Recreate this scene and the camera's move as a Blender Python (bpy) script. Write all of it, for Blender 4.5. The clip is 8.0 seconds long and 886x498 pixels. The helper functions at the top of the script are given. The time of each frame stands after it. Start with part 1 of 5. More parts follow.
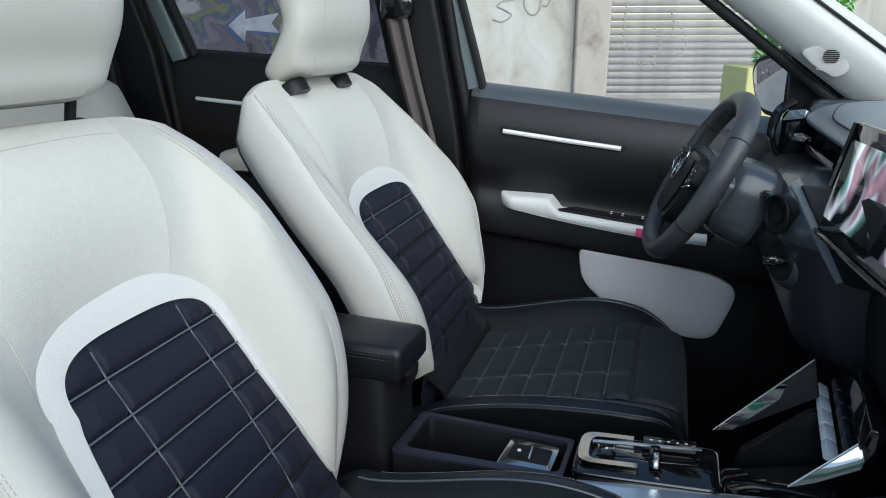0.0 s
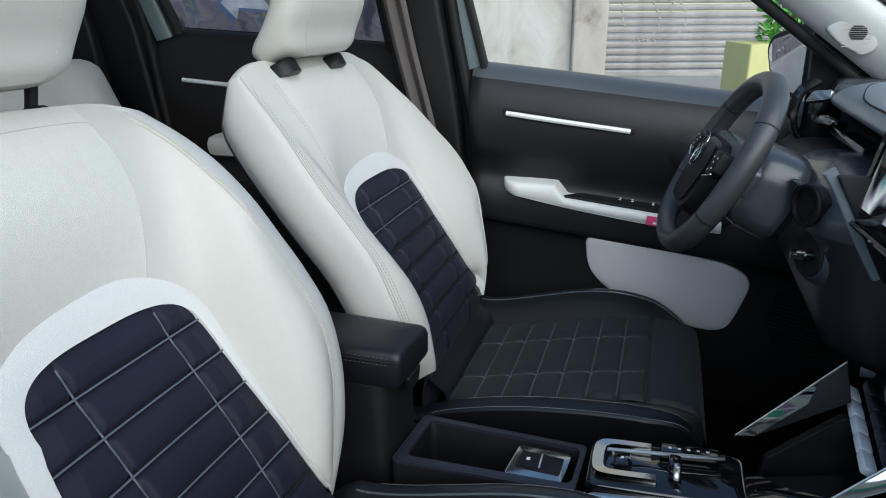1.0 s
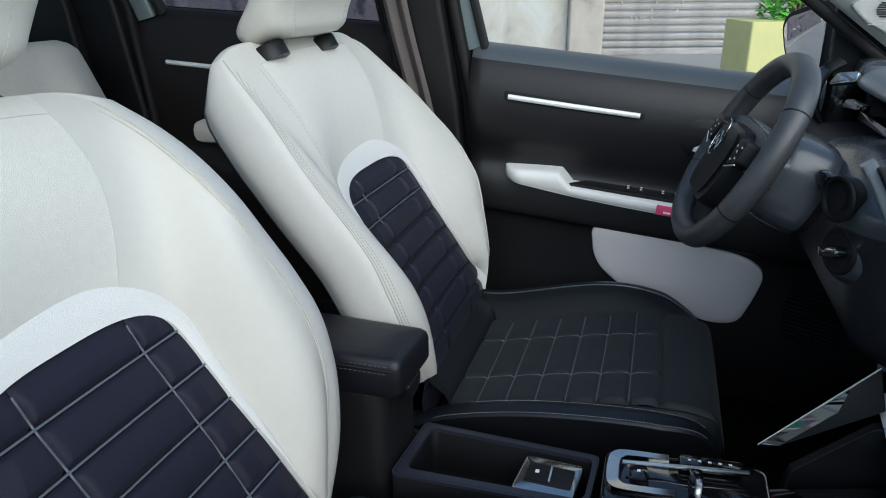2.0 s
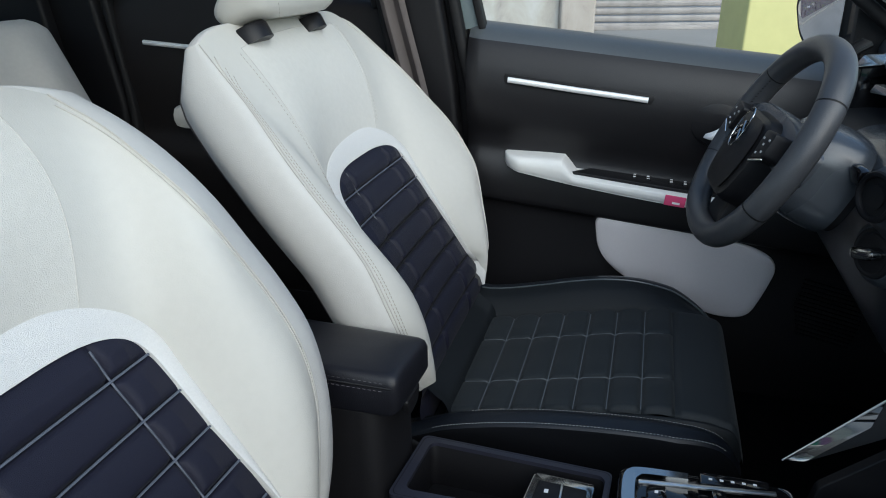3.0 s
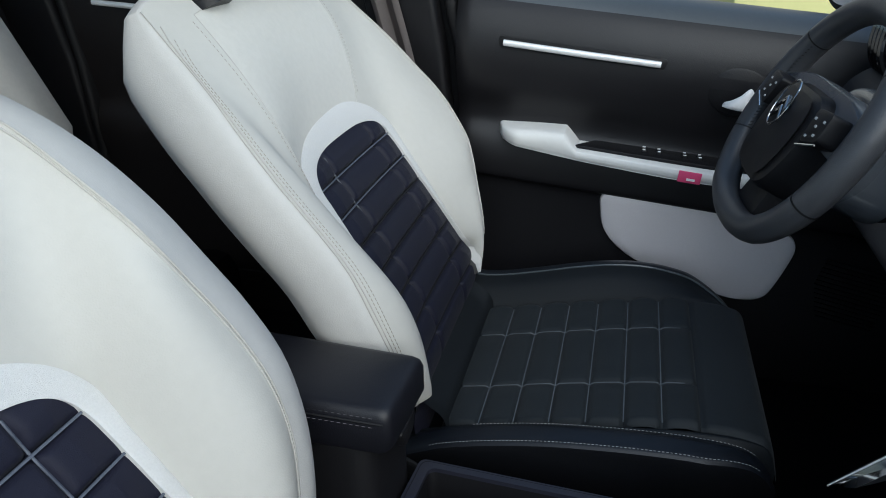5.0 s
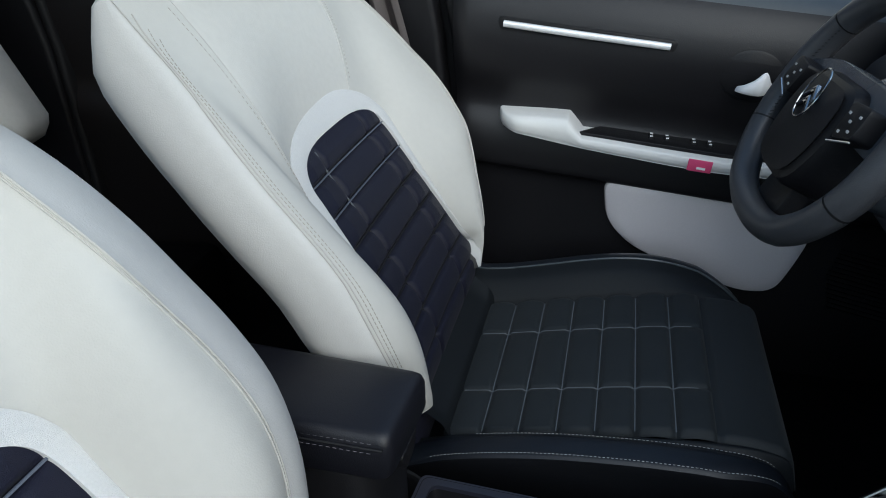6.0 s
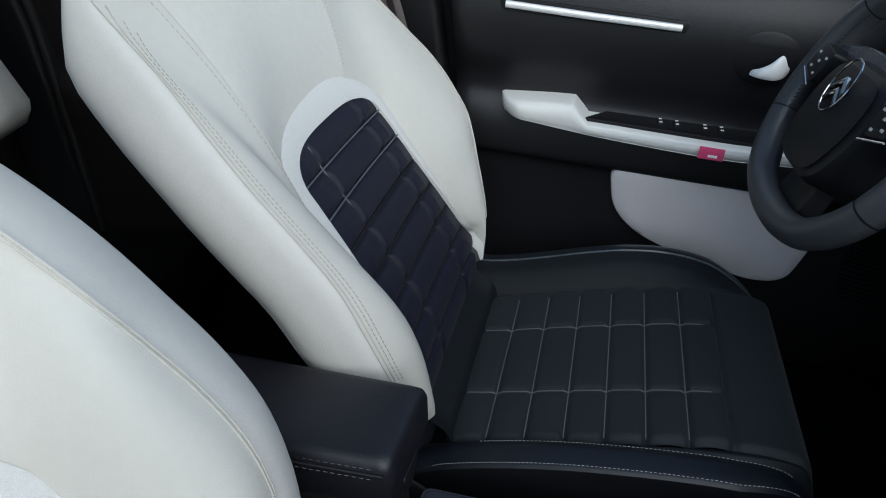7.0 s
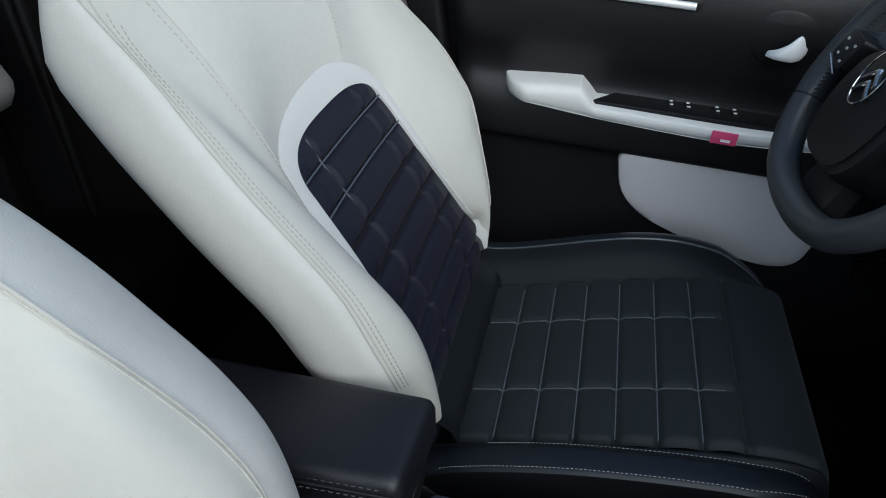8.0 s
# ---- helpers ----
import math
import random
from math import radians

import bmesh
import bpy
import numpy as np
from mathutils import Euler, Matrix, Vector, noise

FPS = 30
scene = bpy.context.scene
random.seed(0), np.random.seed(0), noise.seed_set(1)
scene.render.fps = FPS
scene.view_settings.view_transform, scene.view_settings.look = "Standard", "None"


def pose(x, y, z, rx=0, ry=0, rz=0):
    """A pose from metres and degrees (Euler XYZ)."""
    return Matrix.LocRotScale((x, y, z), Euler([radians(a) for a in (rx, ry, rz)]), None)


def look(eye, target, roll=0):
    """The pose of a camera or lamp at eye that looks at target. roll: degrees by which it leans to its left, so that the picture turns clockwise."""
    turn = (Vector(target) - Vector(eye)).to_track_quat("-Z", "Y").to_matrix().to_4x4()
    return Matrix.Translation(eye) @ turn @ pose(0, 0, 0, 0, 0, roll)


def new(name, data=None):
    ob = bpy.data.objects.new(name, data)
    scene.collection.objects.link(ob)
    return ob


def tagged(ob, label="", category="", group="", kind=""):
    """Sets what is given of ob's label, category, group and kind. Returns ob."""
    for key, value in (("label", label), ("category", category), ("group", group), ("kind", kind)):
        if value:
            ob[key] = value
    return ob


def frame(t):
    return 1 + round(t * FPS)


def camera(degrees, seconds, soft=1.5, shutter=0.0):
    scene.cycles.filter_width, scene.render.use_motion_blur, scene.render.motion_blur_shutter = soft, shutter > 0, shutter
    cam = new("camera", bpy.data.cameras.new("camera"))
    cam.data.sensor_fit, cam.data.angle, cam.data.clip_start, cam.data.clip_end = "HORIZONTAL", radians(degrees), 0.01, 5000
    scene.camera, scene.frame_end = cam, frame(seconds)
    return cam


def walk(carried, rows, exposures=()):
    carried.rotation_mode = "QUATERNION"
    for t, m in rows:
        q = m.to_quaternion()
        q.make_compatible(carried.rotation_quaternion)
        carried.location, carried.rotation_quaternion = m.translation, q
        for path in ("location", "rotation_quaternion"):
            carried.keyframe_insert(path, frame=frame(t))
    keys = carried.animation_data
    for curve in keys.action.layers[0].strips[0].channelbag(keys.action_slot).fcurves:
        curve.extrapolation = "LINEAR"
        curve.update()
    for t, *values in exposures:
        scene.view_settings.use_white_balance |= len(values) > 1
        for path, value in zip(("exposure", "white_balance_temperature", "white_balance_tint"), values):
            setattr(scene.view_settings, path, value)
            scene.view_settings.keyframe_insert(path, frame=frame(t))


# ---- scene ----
cam = camera(65.1, 8.0, 1.0)
METRES, EYE, TILT, LEAN, TURN = 0.558, 1.2, -17.45, 0.23, 17.87
ROWS = [
    (0.0, 0.0, 0.0, 0.0, -0.0, 0.0, 0.0),
    (0.5, -0.0072, 0.0658, 0.0235, -0.12, -0.9, 0.17),
    (1.0, -0.0145, 0.137, 0.0406, -0.27, -1.74, 0.33),
    (1.5, -0.0192, 0.2019, 0.0561, -0.38, -2.5, 0.5),
    (3.0, -0.0463, 0.412, 0.1287, -1.45, -5.32, 0.88),
    (3.5, -0.0453, 0.4774, 0.1493, -1.71, -6.21, 1.16),
    (4.0, -0.0473, 0.5395, 0.1676, -2.06, -7.16, 1.35),
    (4.5, -0.0549, 0.5939, 0.1854, -2.49, -8.13, 1.52),
    (6.0, -0.0719, 0.7618, 0.2466, -3.59, -11.32, 2.05),
    (6.5, -0.0721, 0.809, 0.2698, -3.75, -12.46, 2.21),
    (7.0, -0.0727, 0.8534, 0.2923, -3.87, -13.73, 2.39),
    (7.5, -0.0775, 0.8922, 0.313, -4.05, -14.97, 2.5),
    (8.0, -0.0855, 0.9307, 0.3397, -4.29, -16.54, 2.59),
]
walk(cam, [(t, pose(0, -0.905, EYE, TILT, LEAN, TURN) @ pose(METRES * x, METRES * y, METRES * z, 90 + pitch, roll, yaw)) for t, x, y, z, yaw, pitch, roll in ROWS],
     exposures=[(0.0, 0.82, 6110, 2), (8.0, 0.60, 6030, 2)])

# ==== place ====
# ---------------------------------------------------------------- light
world = bpy.data.worlds.new("world")
scene.world = world
world.use_nodes = True
wn = world.node_tree.nodes
sky = wn.new("ShaderNodeTexSky")
sky.sky_type = 'NISHITA'
sky.sun_disc = False
sky.sun_elevation = radians(27)
sky.sun_rotation = radians(139)
wn["Background"].inputs[1].default_value = 0.15
world.node_tree.links.new(sky.outputs[0], wn["Background"].inputs[0])
sun = new("sun", bpy.data.lights.new("sun", 'SUN'))
sun.data.energy = 2.0
sun.data.angle = radians(85)
sun.data.color = (1.0, 0.96, 0.91)
sun.matrix_world = look((3.2, -4.7, 4.1), (-0.3, 0, 0.6))


# ---------------------------------------------------------------- materials
def material(name, color, rough=0.5, metal=0.0, scale=40.0, vary=0.12, bump=0.0, bump_scale=300.0, spec=0.5, coat=0.0, sheen=0.0, big=3.0, stretch=None):
    """A plain surface with variation at two scales and a fine relief."""
    m = bpy.data.materials.new(name)
    m.use_nodes = True
    nt = m.node_tree
    n, l = nt.nodes, nt.links
    p = n["Principled BSDF"]
    p.inputs["Metallic"].default_value = metal
    p.inputs["Specular IOR Level"].default_value = spec
    p.inputs["Coat Weight"].default_value = coat
    p.inputs["Sheen Weight"].default_value = sheen
    tc = n.new("ShaderNodeTexCoord")
    mp = n.new("ShaderNodeMapping")
    if stretch:
        mp.inputs["Scale"].default_value = stretch
    l.new(tc.outputs["Object"], mp.inputs["Vector"])
    fine = n.new("ShaderNodeTexNoise")
    fine.inputs["Scale"].default_value = scale
    fine.inputs["Detail"].default_value = 4
    broad = n.new("ShaderNodeTexNoise")
    broad.inputs["Scale"].default_value = big
    broad.inputs["Detail"].default_value = 2
    l.new(mp.outputs[0], fine.inputs["Vector"])
    l.new(mp.outputs[0], broad.inputs["Vector"])
    add = n.new("ShaderNodeMath")
    add.operation = 'ADD'
    l.new(fine.outputs["Fac"], add.inputs[0])
    l.new(broad.outputs["Fac"], add.inputs[1])
    rng = n.new("ShaderNodeMapRange")
    rng.inputs["From Min"].default_value = 0.6
    rng.inputs["From Max"].default_value = 1.4
    rng.inputs["To Min"].default_value = 1 - vary
    rng.inputs["To Max"].default_value = 1 + vary
    l.new(add.outputs[0], rng.inputs["Value"])
    mul = n.new("ShaderNodeVectorMath")
    mul.operation = 'SCALE'
    mul.inputs[0].default_value = color
    l.new(rng.outputs[0], mul.inputs["Scale"])
    l.new(mul.outputs[0], p.inputs["Base Color"])
    rr = n.new("ShaderNodeMapRange")
    rr.inputs["From Min"].default_value = 0.3
    rr.inputs["From Max"].default_value = 0.7
    rr.inputs["To Min"].default_value = max(rough - 0.06, 0.01)
    rr.inputs["To Max"].default_value = min(rough + 0.06, 1)
    l.new(broad.outputs["Fac"], rr.inputs["Value"])
    l.new(rr.outputs[0], p.inputs["Roughness"])
    if bump:
        bt = n.new("ShaderNodeTexNoise")
        bt.inputs["Scale"].default_value = bump_scale
        bt.inputs["Detail"].default_value = 3
        l.new(mp.outputs[0], bt.inputs["Vector"])
        bn = n.new("ShaderNodeBump")
        bn.inputs["Strength"].default_value = bump
        bn.inputs["Distance"].default_value = 0.001
        l.new(bt.outputs["Fac"], bn.inputs["Height"])
        l.new(bn.outputs[0], p.inputs["Normal"])
    return m


M = {}
M["white_leather"] = material("white_leather", (0.472, 0.461, 0.428), 0.66, scale=90, vary=0.03, bump=0.25, bump_scale=700, spec=0.3)
M["white_fabric"] = material("white_fabric", (0.520, 0.506, 0.468), 0.85, scale=120, vary=0.05, bump=0.45, bump_scale=900, sheen=0.06)
M["white_mesh"] = material("white_mesh", (0.58, 0.575, 0.56), 0.7, scale=500, vary=0.08, bump=0.6, bump_scale=1600)
M["white_side"] = material("white_side", (0.478, 0.469, 0.450), 0.68, scale=90, vary=0.04, bump=0.3, bump_scale=700, spec=0.3)
M["dark_quilt"] = material("dark_quilt", (0.0052, 0.0058, 0.0160), 0.58, scale=400, vary=0.25, bump=0.5, bump_scale=1300, sheen=0.03, spec=0.27)
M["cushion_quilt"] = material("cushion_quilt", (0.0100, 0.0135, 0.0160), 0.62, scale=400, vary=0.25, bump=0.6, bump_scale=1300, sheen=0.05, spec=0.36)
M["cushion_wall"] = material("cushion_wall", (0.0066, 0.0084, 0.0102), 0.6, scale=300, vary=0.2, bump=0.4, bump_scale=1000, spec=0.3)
# cloth of the cushion sides; also stands for shade on the cushion front
M["side_cloth_front_shade"] = material("side_cloth_front_shade", (0.0034, 0.0038, 0.0052), 0.85, scale=400, vary=0.2, bump=0.4, bump_scale=1100, spec=0.12)
# near-black that paints shade into the quilting grooves
M["groove_shade"] = material("groove_shade", (0.0022, 0.0025, 0.0045), 0.9, scale=800, vary=0.2)
M["dull_thread"] = material("dull_thread", (0.095, 0.106, 0.118), 0.65, scale=800, vary=0.2)
M["quilt_thread"] = material("quilt_thread", (0.080, 0.092, 0.120), 0.6, scale=800, vary=0.2)
M["dark_leather"] = material("dark_leather", (0.0072, 0.0074, 0.0108), 0.42, scale=150, vary=0.1, bump=0.3, bump_scale=800, spec=0.38)
M["bolster_leather"] = material("bolster_leather", (0.012, 0.015, 0.020), 0.34, scale=150, vary=0.1, bump=0.3, bump_scale=800, spec=0.5, coat=0.15)
# same leather again, dimmed for the strip that catches less light
M["bolster_leather_dim"] = material("bolster_leather_dim", (0.0065, 0.0082, 0.0120), 0.42, scale=150, vary=0.1, bump=0.3, bump_scale=800, spec=0.4)
# pale tone of the highlight drawn along the bolster crest
M["crest_glint"] = material("crest_glint", (0.060, 0.072, 0.078), 0.28, scale=150, vary=0.1, coat=0.2)
M["thread"] = material("thread", (0.42, 0.42, 0.41), 0.7, scale=900, vary=0.1)
M["grey_beige"] = material("grey_beige", (0.30, 0.275, 0.235), 0.7, scale=900, vary=0.1)
M["pale_thread"] = material("pale_thread", (0.43, 0.415, 0.385), 0.7, scale=900, vary=0.1)
M["black_plastic"] = material("black_plastic", (0.0075, 0.0073, 0.0085), 0.45, scale=300, vary=0.12, bump=0.25, bump_scale=900, spec=0.28)
M["dark_soft"] = material("dark_soft", (0.0088, 0.0084, 0.0098), 0.42, scale=200, vary=0.14, bump=0.3, bump_scale=1000, spec=0.38)
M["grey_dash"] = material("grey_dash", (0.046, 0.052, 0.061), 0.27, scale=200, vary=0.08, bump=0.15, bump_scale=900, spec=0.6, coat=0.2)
M["gloss_black"] = material("gloss_black", (0.006, 0.006, 0.007), 0.06, scale=20, vary=0.1, coat=0.6)
M["brown_plastic"] = material("brown_plastic", (0.035, 0.029, 0.029), 0.35, scale=200, vary=0.12, bump=0.2, bump_scale=900)
M["carpet"] = material("carpet", (0.004, 0.004, 0.0045), 0.95, scale=500, vary=0.3, bump=1.0, bump_scale=900, spec=0.05)
M["chrome"] = material("chrome", (0.88, 0.88, 0.87), 0.30, metal=1.0, scale=40, vary=0.03)
M["bright_bar"] = material("bright_bar", (0.86, 0.86, 0.85), 0.42, metal=0.5, scale=60, vary=0.03)
M["satin_metal"] = material("satin_metal", (0.46, 0.46, 0.45), 0.14, metal=1.0, scale=60, vary=0.05)
M["grey_insert"] = material("grey_insert", (0.60, 0.570, 0.580), 0.8, scale=500, vary=0.06, bump=0.4, bump_scale=1200)
M["headliner"] = material("headliner", (0.53, 0.53, 0.512), 0.85, scale=500, vary=0.05, bump=0.3, bump_scale=900)
# headliner darkened to offset the extra light on the pod's face
M["headliner_dim"] = material("headliner_dim", (0.40, 0.40, 0.39), 0.85, scale=500, vary=0.05, bump=0.3, bump_scale=900)
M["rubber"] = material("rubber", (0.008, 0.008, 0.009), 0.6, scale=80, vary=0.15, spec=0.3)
M["body_paint"] = material("body_paint", (0.16, 0.20, 0.21), 0.3, scale=30, vary=0.04, coat=0.5)
M["belt"] = material("belt", (0.075, 0.062, 0.060), 0.6, scale=900, vary=0.2, bump=0.4, bump_scale=1500)
M["pink_tag"] = material("pink_tag", (0.62, 0.06, 0.17), 0.7, scale=600, vary=0.08)
M["rim_leather"] = material("rim_leather", (0.042, 0.044, 0.049), 0.36, scale=150, vary=0.1, bump=0.3, bump_scale=900)
# darker grey for the shaded lower part of the column cover
M["cover_grey_dim"] = material("cover_grey_dim", (0.018, 0.019, 0.023), 0.34, scale=200, vary=0.08, bump=0.2, bump_scale=900)
M["brow_soft"] = material("brow_soft", (0.20, 0.222, 0.238), 0.34, scale=200, vary=0.08, bump=0.2, bump_scale=900)
M["tray_plastic"] = material("tray_plastic", (0.020, 0.021, 0.032), 0.38, scale=200, vary=0.1, bump=0.15, bump_scale=900)
M["mirror_black"] = material("mirror_black", (0.40, 0.40, 0.395), 0.05, metal=1.0, scale=20, vary=0.1)
M["pale_key"] = material("pale_key", (0.78, 0.80, 0.82), 0.4, scale=60, vary=0.04)
M["grey_thread"] = material("grey_thread", (0.085, 0.08, 0.088), 0.7, scale=900, vary=0.1)
M["rear_soft"] = material("rear_soft", (0.0095, 0.0082, 0.0085), 0.5, scale=200, vary=0.14, bump=0.3, bump_scale=1000, spec=0.25)
# paler copy of the door panel that holds the sheen on its top
M["sill_sheen"] = material("sill_sheen", (0.058, 0.065, 0.070), 0.34, scale=200, vary=0.08, bump=0.15, bump_scale=900, spec=0.6)
M["door_white"] = material("door_white", (0.66, 0.655, 0.635), 0.55, scale=90, vary=0.03, bump=0.2, bump_scale=700)
M["white_ink"] = material("white_ink", (0.8, 0.8, 0.8), 0.6, scale=100, vary=0.03)
M["shutter"] = material("shutter", (0.275, 0.26, 0.25), 0.7, metal=0.0, scale=5, vary=0.3, bump=0.1, bump_scale=40, big=1.2)
def mural_material():
    m = material("mural", (0.06, 0.055, 0.07), 0.85, scale=3, vary=0.3, bump=0.3, bump_scale=40, big=1.1)
    n, l = m.node_tree.nodes, m.node_tree.links
    tc = n.new("ShaderNodeTexCoord")
    w = n.new("ShaderNodeTexNoise")
    w.inputs["Scale"].default_value = 1.7
    w.inputs["Detail"].default_value = 5
    w.inputs["Distortion"].default_value = 0.5
    l.new(tc.outputs["Object"], w.inputs["Vector"])
    r = n.new("ShaderNodeValToRGB")
    r.color_ramp.elements[0].color = (0.02, 0.02, 0.035, 1)
    r.color_ramp.elements[0].position = 0.34
    r.color_ramp.elements[1].color = (0.22, 0.22, 0.24, 1)
    r.color_ramp.elements[1].position = 0.70
    for pos, c in ((0.41, (0.10, 0.085, 0.095, 1)), (0.47, (0.07, 0.065, 0.10, 1)), (0.52, (0.13, 0.115, 0.12, 1)), (0.565, (0.045, 0.06, 0.11, 1)), (0.61, (0.12, 0.13, 0.06, 1)), (0.66, (0.09, 0.08, 0.10, 1))):
        e = r.color_ramp.elements.new(pos)
        e.color = c
    l.new(w.outputs["Fac"], r.inputs[0])
    l.new(r.outputs[0], n["Principled BSDF"].inputs["Base Color"])
    return m


M["mural"] = mural_material()
M["asphalt"] = material("asphalt", (0.25, 0.25, 0.245), 0.9, scale=60, vary=0.2, bump=0.6, bump_scale=120, big=0.6)
M["planter_yellow"] = material("planter_yellow", (0.50, 0.48, 0.20), 0.6, scale=8, vary=0.08, big=1.5)
M["leaf"] = material("leaf", (0.13, 0.40, 0.06), 0.5, scale=20, vary=0.45)
M["stem"] = material("stem", (0.1, 0.08, 0.04), 0.8, scale=60, vary=0.3)
M["graffiti"] = material("graffiti", (0.28, 0.285, 0.24), 0.8, scale=8, vary=0.2)
M["graffiti_grey"] = material("graffiti_grey", (0.29, 0.28, 0.262), 0.8, scale=8, vary=0.15)
M["graffiti_blue"] = material("graffiti_blue", (0.06, 0.09, 0.17), 0.8, scale=8, vary=0.15)
M["graffiti_white"] = material("graffiti_white", (0.32, 0.33, 0.37), 0.8, scale=8, vary=0.3)


def stained(name, ramp, size):
    """Rough render with broad stains."""
    m = material(name, (0.4, 0.4, 0.4), 0.9, scale=4, vary=0.3, bump=0.6, bump_scale=40)
    n, l = m.node_tree.nodes, m.node_tree.links
    tc = n.new("ShaderNodeTexCoord")
    mp = n.new("ShaderNodeMapping")
    mp.inputs["Scale"].default_value = (1, 1, 0.55)
    w = n.new("ShaderNodeTexNoise")
    w.inputs["Scale"].default_value = size
    w.inputs["Detail"].default_value = 8
    w.inputs["Roughness"].default_value = 0.62
    w.inputs["Distortion"].default_value = 0.6
    l.new(tc.outputs["Object"], mp.inputs["Vector"])
    l.new(mp.outputs[0], w.inputs["Vector"])
    r = n.new("ShaderNodeValToRGB")
    r.color_ramp.elements[0].color = (*ramp[0], 1)
    r.color_ramp.elements[0].position = 0.33
    r.color_ramp.elements[1].color = (*ramp[-1], 1)
    r.color_ramp.elements[1].position = 0.66
    for k, c in enumerate(ramp[1:-1]):
        e = r.color_ramp.elements.new(0.40 + 0.09 * k)
        e.color = (*c, 1)
    l.new(w.outputs["Fac"], r.inputs[0])
    l.new(r.outputs[0], n["Principled BSDF"].inputs["Base Color"])
    return m


M["concrete"] = stained("concrete", [(0.20, 0.185, 0.16), (0.31, 0.30, 0.275), (0.37, 0.355, 0.32), (0.43, 0.435, 0.42)], 1.9)
M["render_wall"] = stained("render_wall", [(0.20, 0.17, 0.15), (0.28, 0.25, 0.225), (0.34, 0.31, 0.275), (0.38, 0.35, 0.32)], 2.2)
# colours of the unseen wall and bands that the console fins reflect
M["facade_cream"] = material("facade_cream", (0.74, 0.66, 0.52), 0.9, scale=4, vary=0.15, bump=0.4, bump_scale=60, big=0.5)
M["band_green"] = material("band_green", (0.10, 0.36, 0.22), 0.8, scale=6, vary=0.2)
M["band_pink"] = material("band_pink", (0.42, 0.20, 0.32), 0.7, scale=6, vary=0.2)


def glass(name, tint, rough=0.0):
    m = bpy.data.materials.new(name)
    m.use_nodes = True
    p = m.node_tree.nodes["Principled BSDF"]
    p.inputs["Base Color"].default_value = (*tint, 1)
    p.inputs["Transmission Weight"].default_value = 1
    p.inputs["Roughness"].default_value = rough
    p.inputs["IOR"].default_value = 1.05
    return m


M["tinted_glass"] = glass("tinted_glass", (0.50, 0.52, 0.55))


def display_material():
    """A lit screen: blurred coloured patches over black, with reflections and glare as glow."""
    m = bpy.data.materials.new("display")
    m.use_nodes = True
    n, l = m.node_tree.nodes, m.node_tree.links
    p = n["Principled BSDF"]
    tc = n.new("ShaderNodeTexCoord")
    mp = n.new("ShaderNodeMapping")
    mp.inputs["Scale"].default_value = (1.0, 1.6, 0.75)
    l.new(tc.outputs["Object"], mp.inputs["Vector"])
    hue = n.new("ShaderNodeTexNoise")
    hue.inputs["Scale"].default_value = 26
    hue.inputs["Detail"].default_value = 0
    l.new(mp.outputs[0], hue.inputs["Vector"])
    lum = n.new("ShaderNodeTexNoise")
    lum.inputs["Scale"].default_value = 19
    lum.inputs["Detail"].default_value = 0.5
    l.new(mp.outputs[0], lum.inputs["Vector"])
    r = n.new("ShaderNodeValToRGB")
    r.color_ramp.elements[0].color = (0.16, 0.38, 0.36, 1)
    r.color_ramp.elements[0].position = 0.36
    r.color_ramp.elements[1].color = (0.34, 0.20, 0.26, 1)
    r.color_ramp.elements[1].position = 0.64
    for pos, c in ((0.43, (0.45, 0.55, 0.60, 1)), (0.53, (0.75, 0.78, 0.80, 1)), (0.60, (0.36, 0.33, 0.52, 1))):
        e = r.color_ramp.elements.new(pos)
        e.color = c
    l.new(hue.outputs["Fac"], r.inputs[0])
    k = n.new("ShaderNodeMapRange")
    k.inputs["From Min"].default_value = 0.44
    k.inputs["From Max"].default_value = 0.74
    k.inputs["To Max"].default_value = 1.0
    l.new(lum.outputs["Fac"], k.inputs["Value"])
    mul = n.new("ShaderNodeVectorMath")
    mul.operation = 'SCALE'
    l.new(r.outputs[0], mul.inputs[0])
    l.new(k.outputs[0], mul.inputs["Scale"])
    l.new(mul.outputs[0], p.inputs["Emission Color"])
    p.inputs["Emission Strength"].default_value = 0.70
    p.inputs["Base Color"].default_value = (0.01, 0.01, 0.012, 1)
    p.inputs["Roughness"].default_value = 0.06
    return m


M["display"] = display_material()


# ---------------------------------------------------------------- builders
def thing(name, label, category, at=(0, 0, 0), group="", kind=""):
    ob = new(name)
    ob.location = at
    ob.empty_display_size = 0.05
    return tagged(ob, label, category, group, kind)


def mesh_of(bm, name, mat, smooth=True):
    me = bpy.data.meshes.new(name)
    bmesh.ops.recalc_face_normals(bm, faces=bm.faces)
    bm.to_mesh(me)
    bm.free()
    me.materials.append(mat)
    if smooth:
        for f in me.polygons:
            f.use_smooth = True
        me.set_sharp_from_angle(angle=radians(38))
    return me


def part(name, bm, mat, parent=None, label="", smooth=True):
    ob = new(name, mesh_of(bm, name, mat, smooth))
    if parent:
        ob.parent = parent
    if label:
        ob["label"] = label
    return ob


def add_grid(bm, P, closed_u=False, closed_v=False):
    """Faces over a grid of points P[row][col]."""
    V = [[bm.verts.new(p) for p in row] for row in P]
    R, C = len(V), len(V[0])
    for i in range(R if closed_u else R - 1):
        for j in range(C if closed_v else C - 1):
            a, b = V[i][j], V[i][(j + 1) % C]
            c, d = V[(i + 1) % R][(j + 1) % C], V[(i + 1) % R][j]
            bm.faces.new((a, b, c, d))
    return V


def grid(P, **k):
    bm = bmesh.new()
    add_grid(bm, P, **k)
    return bm


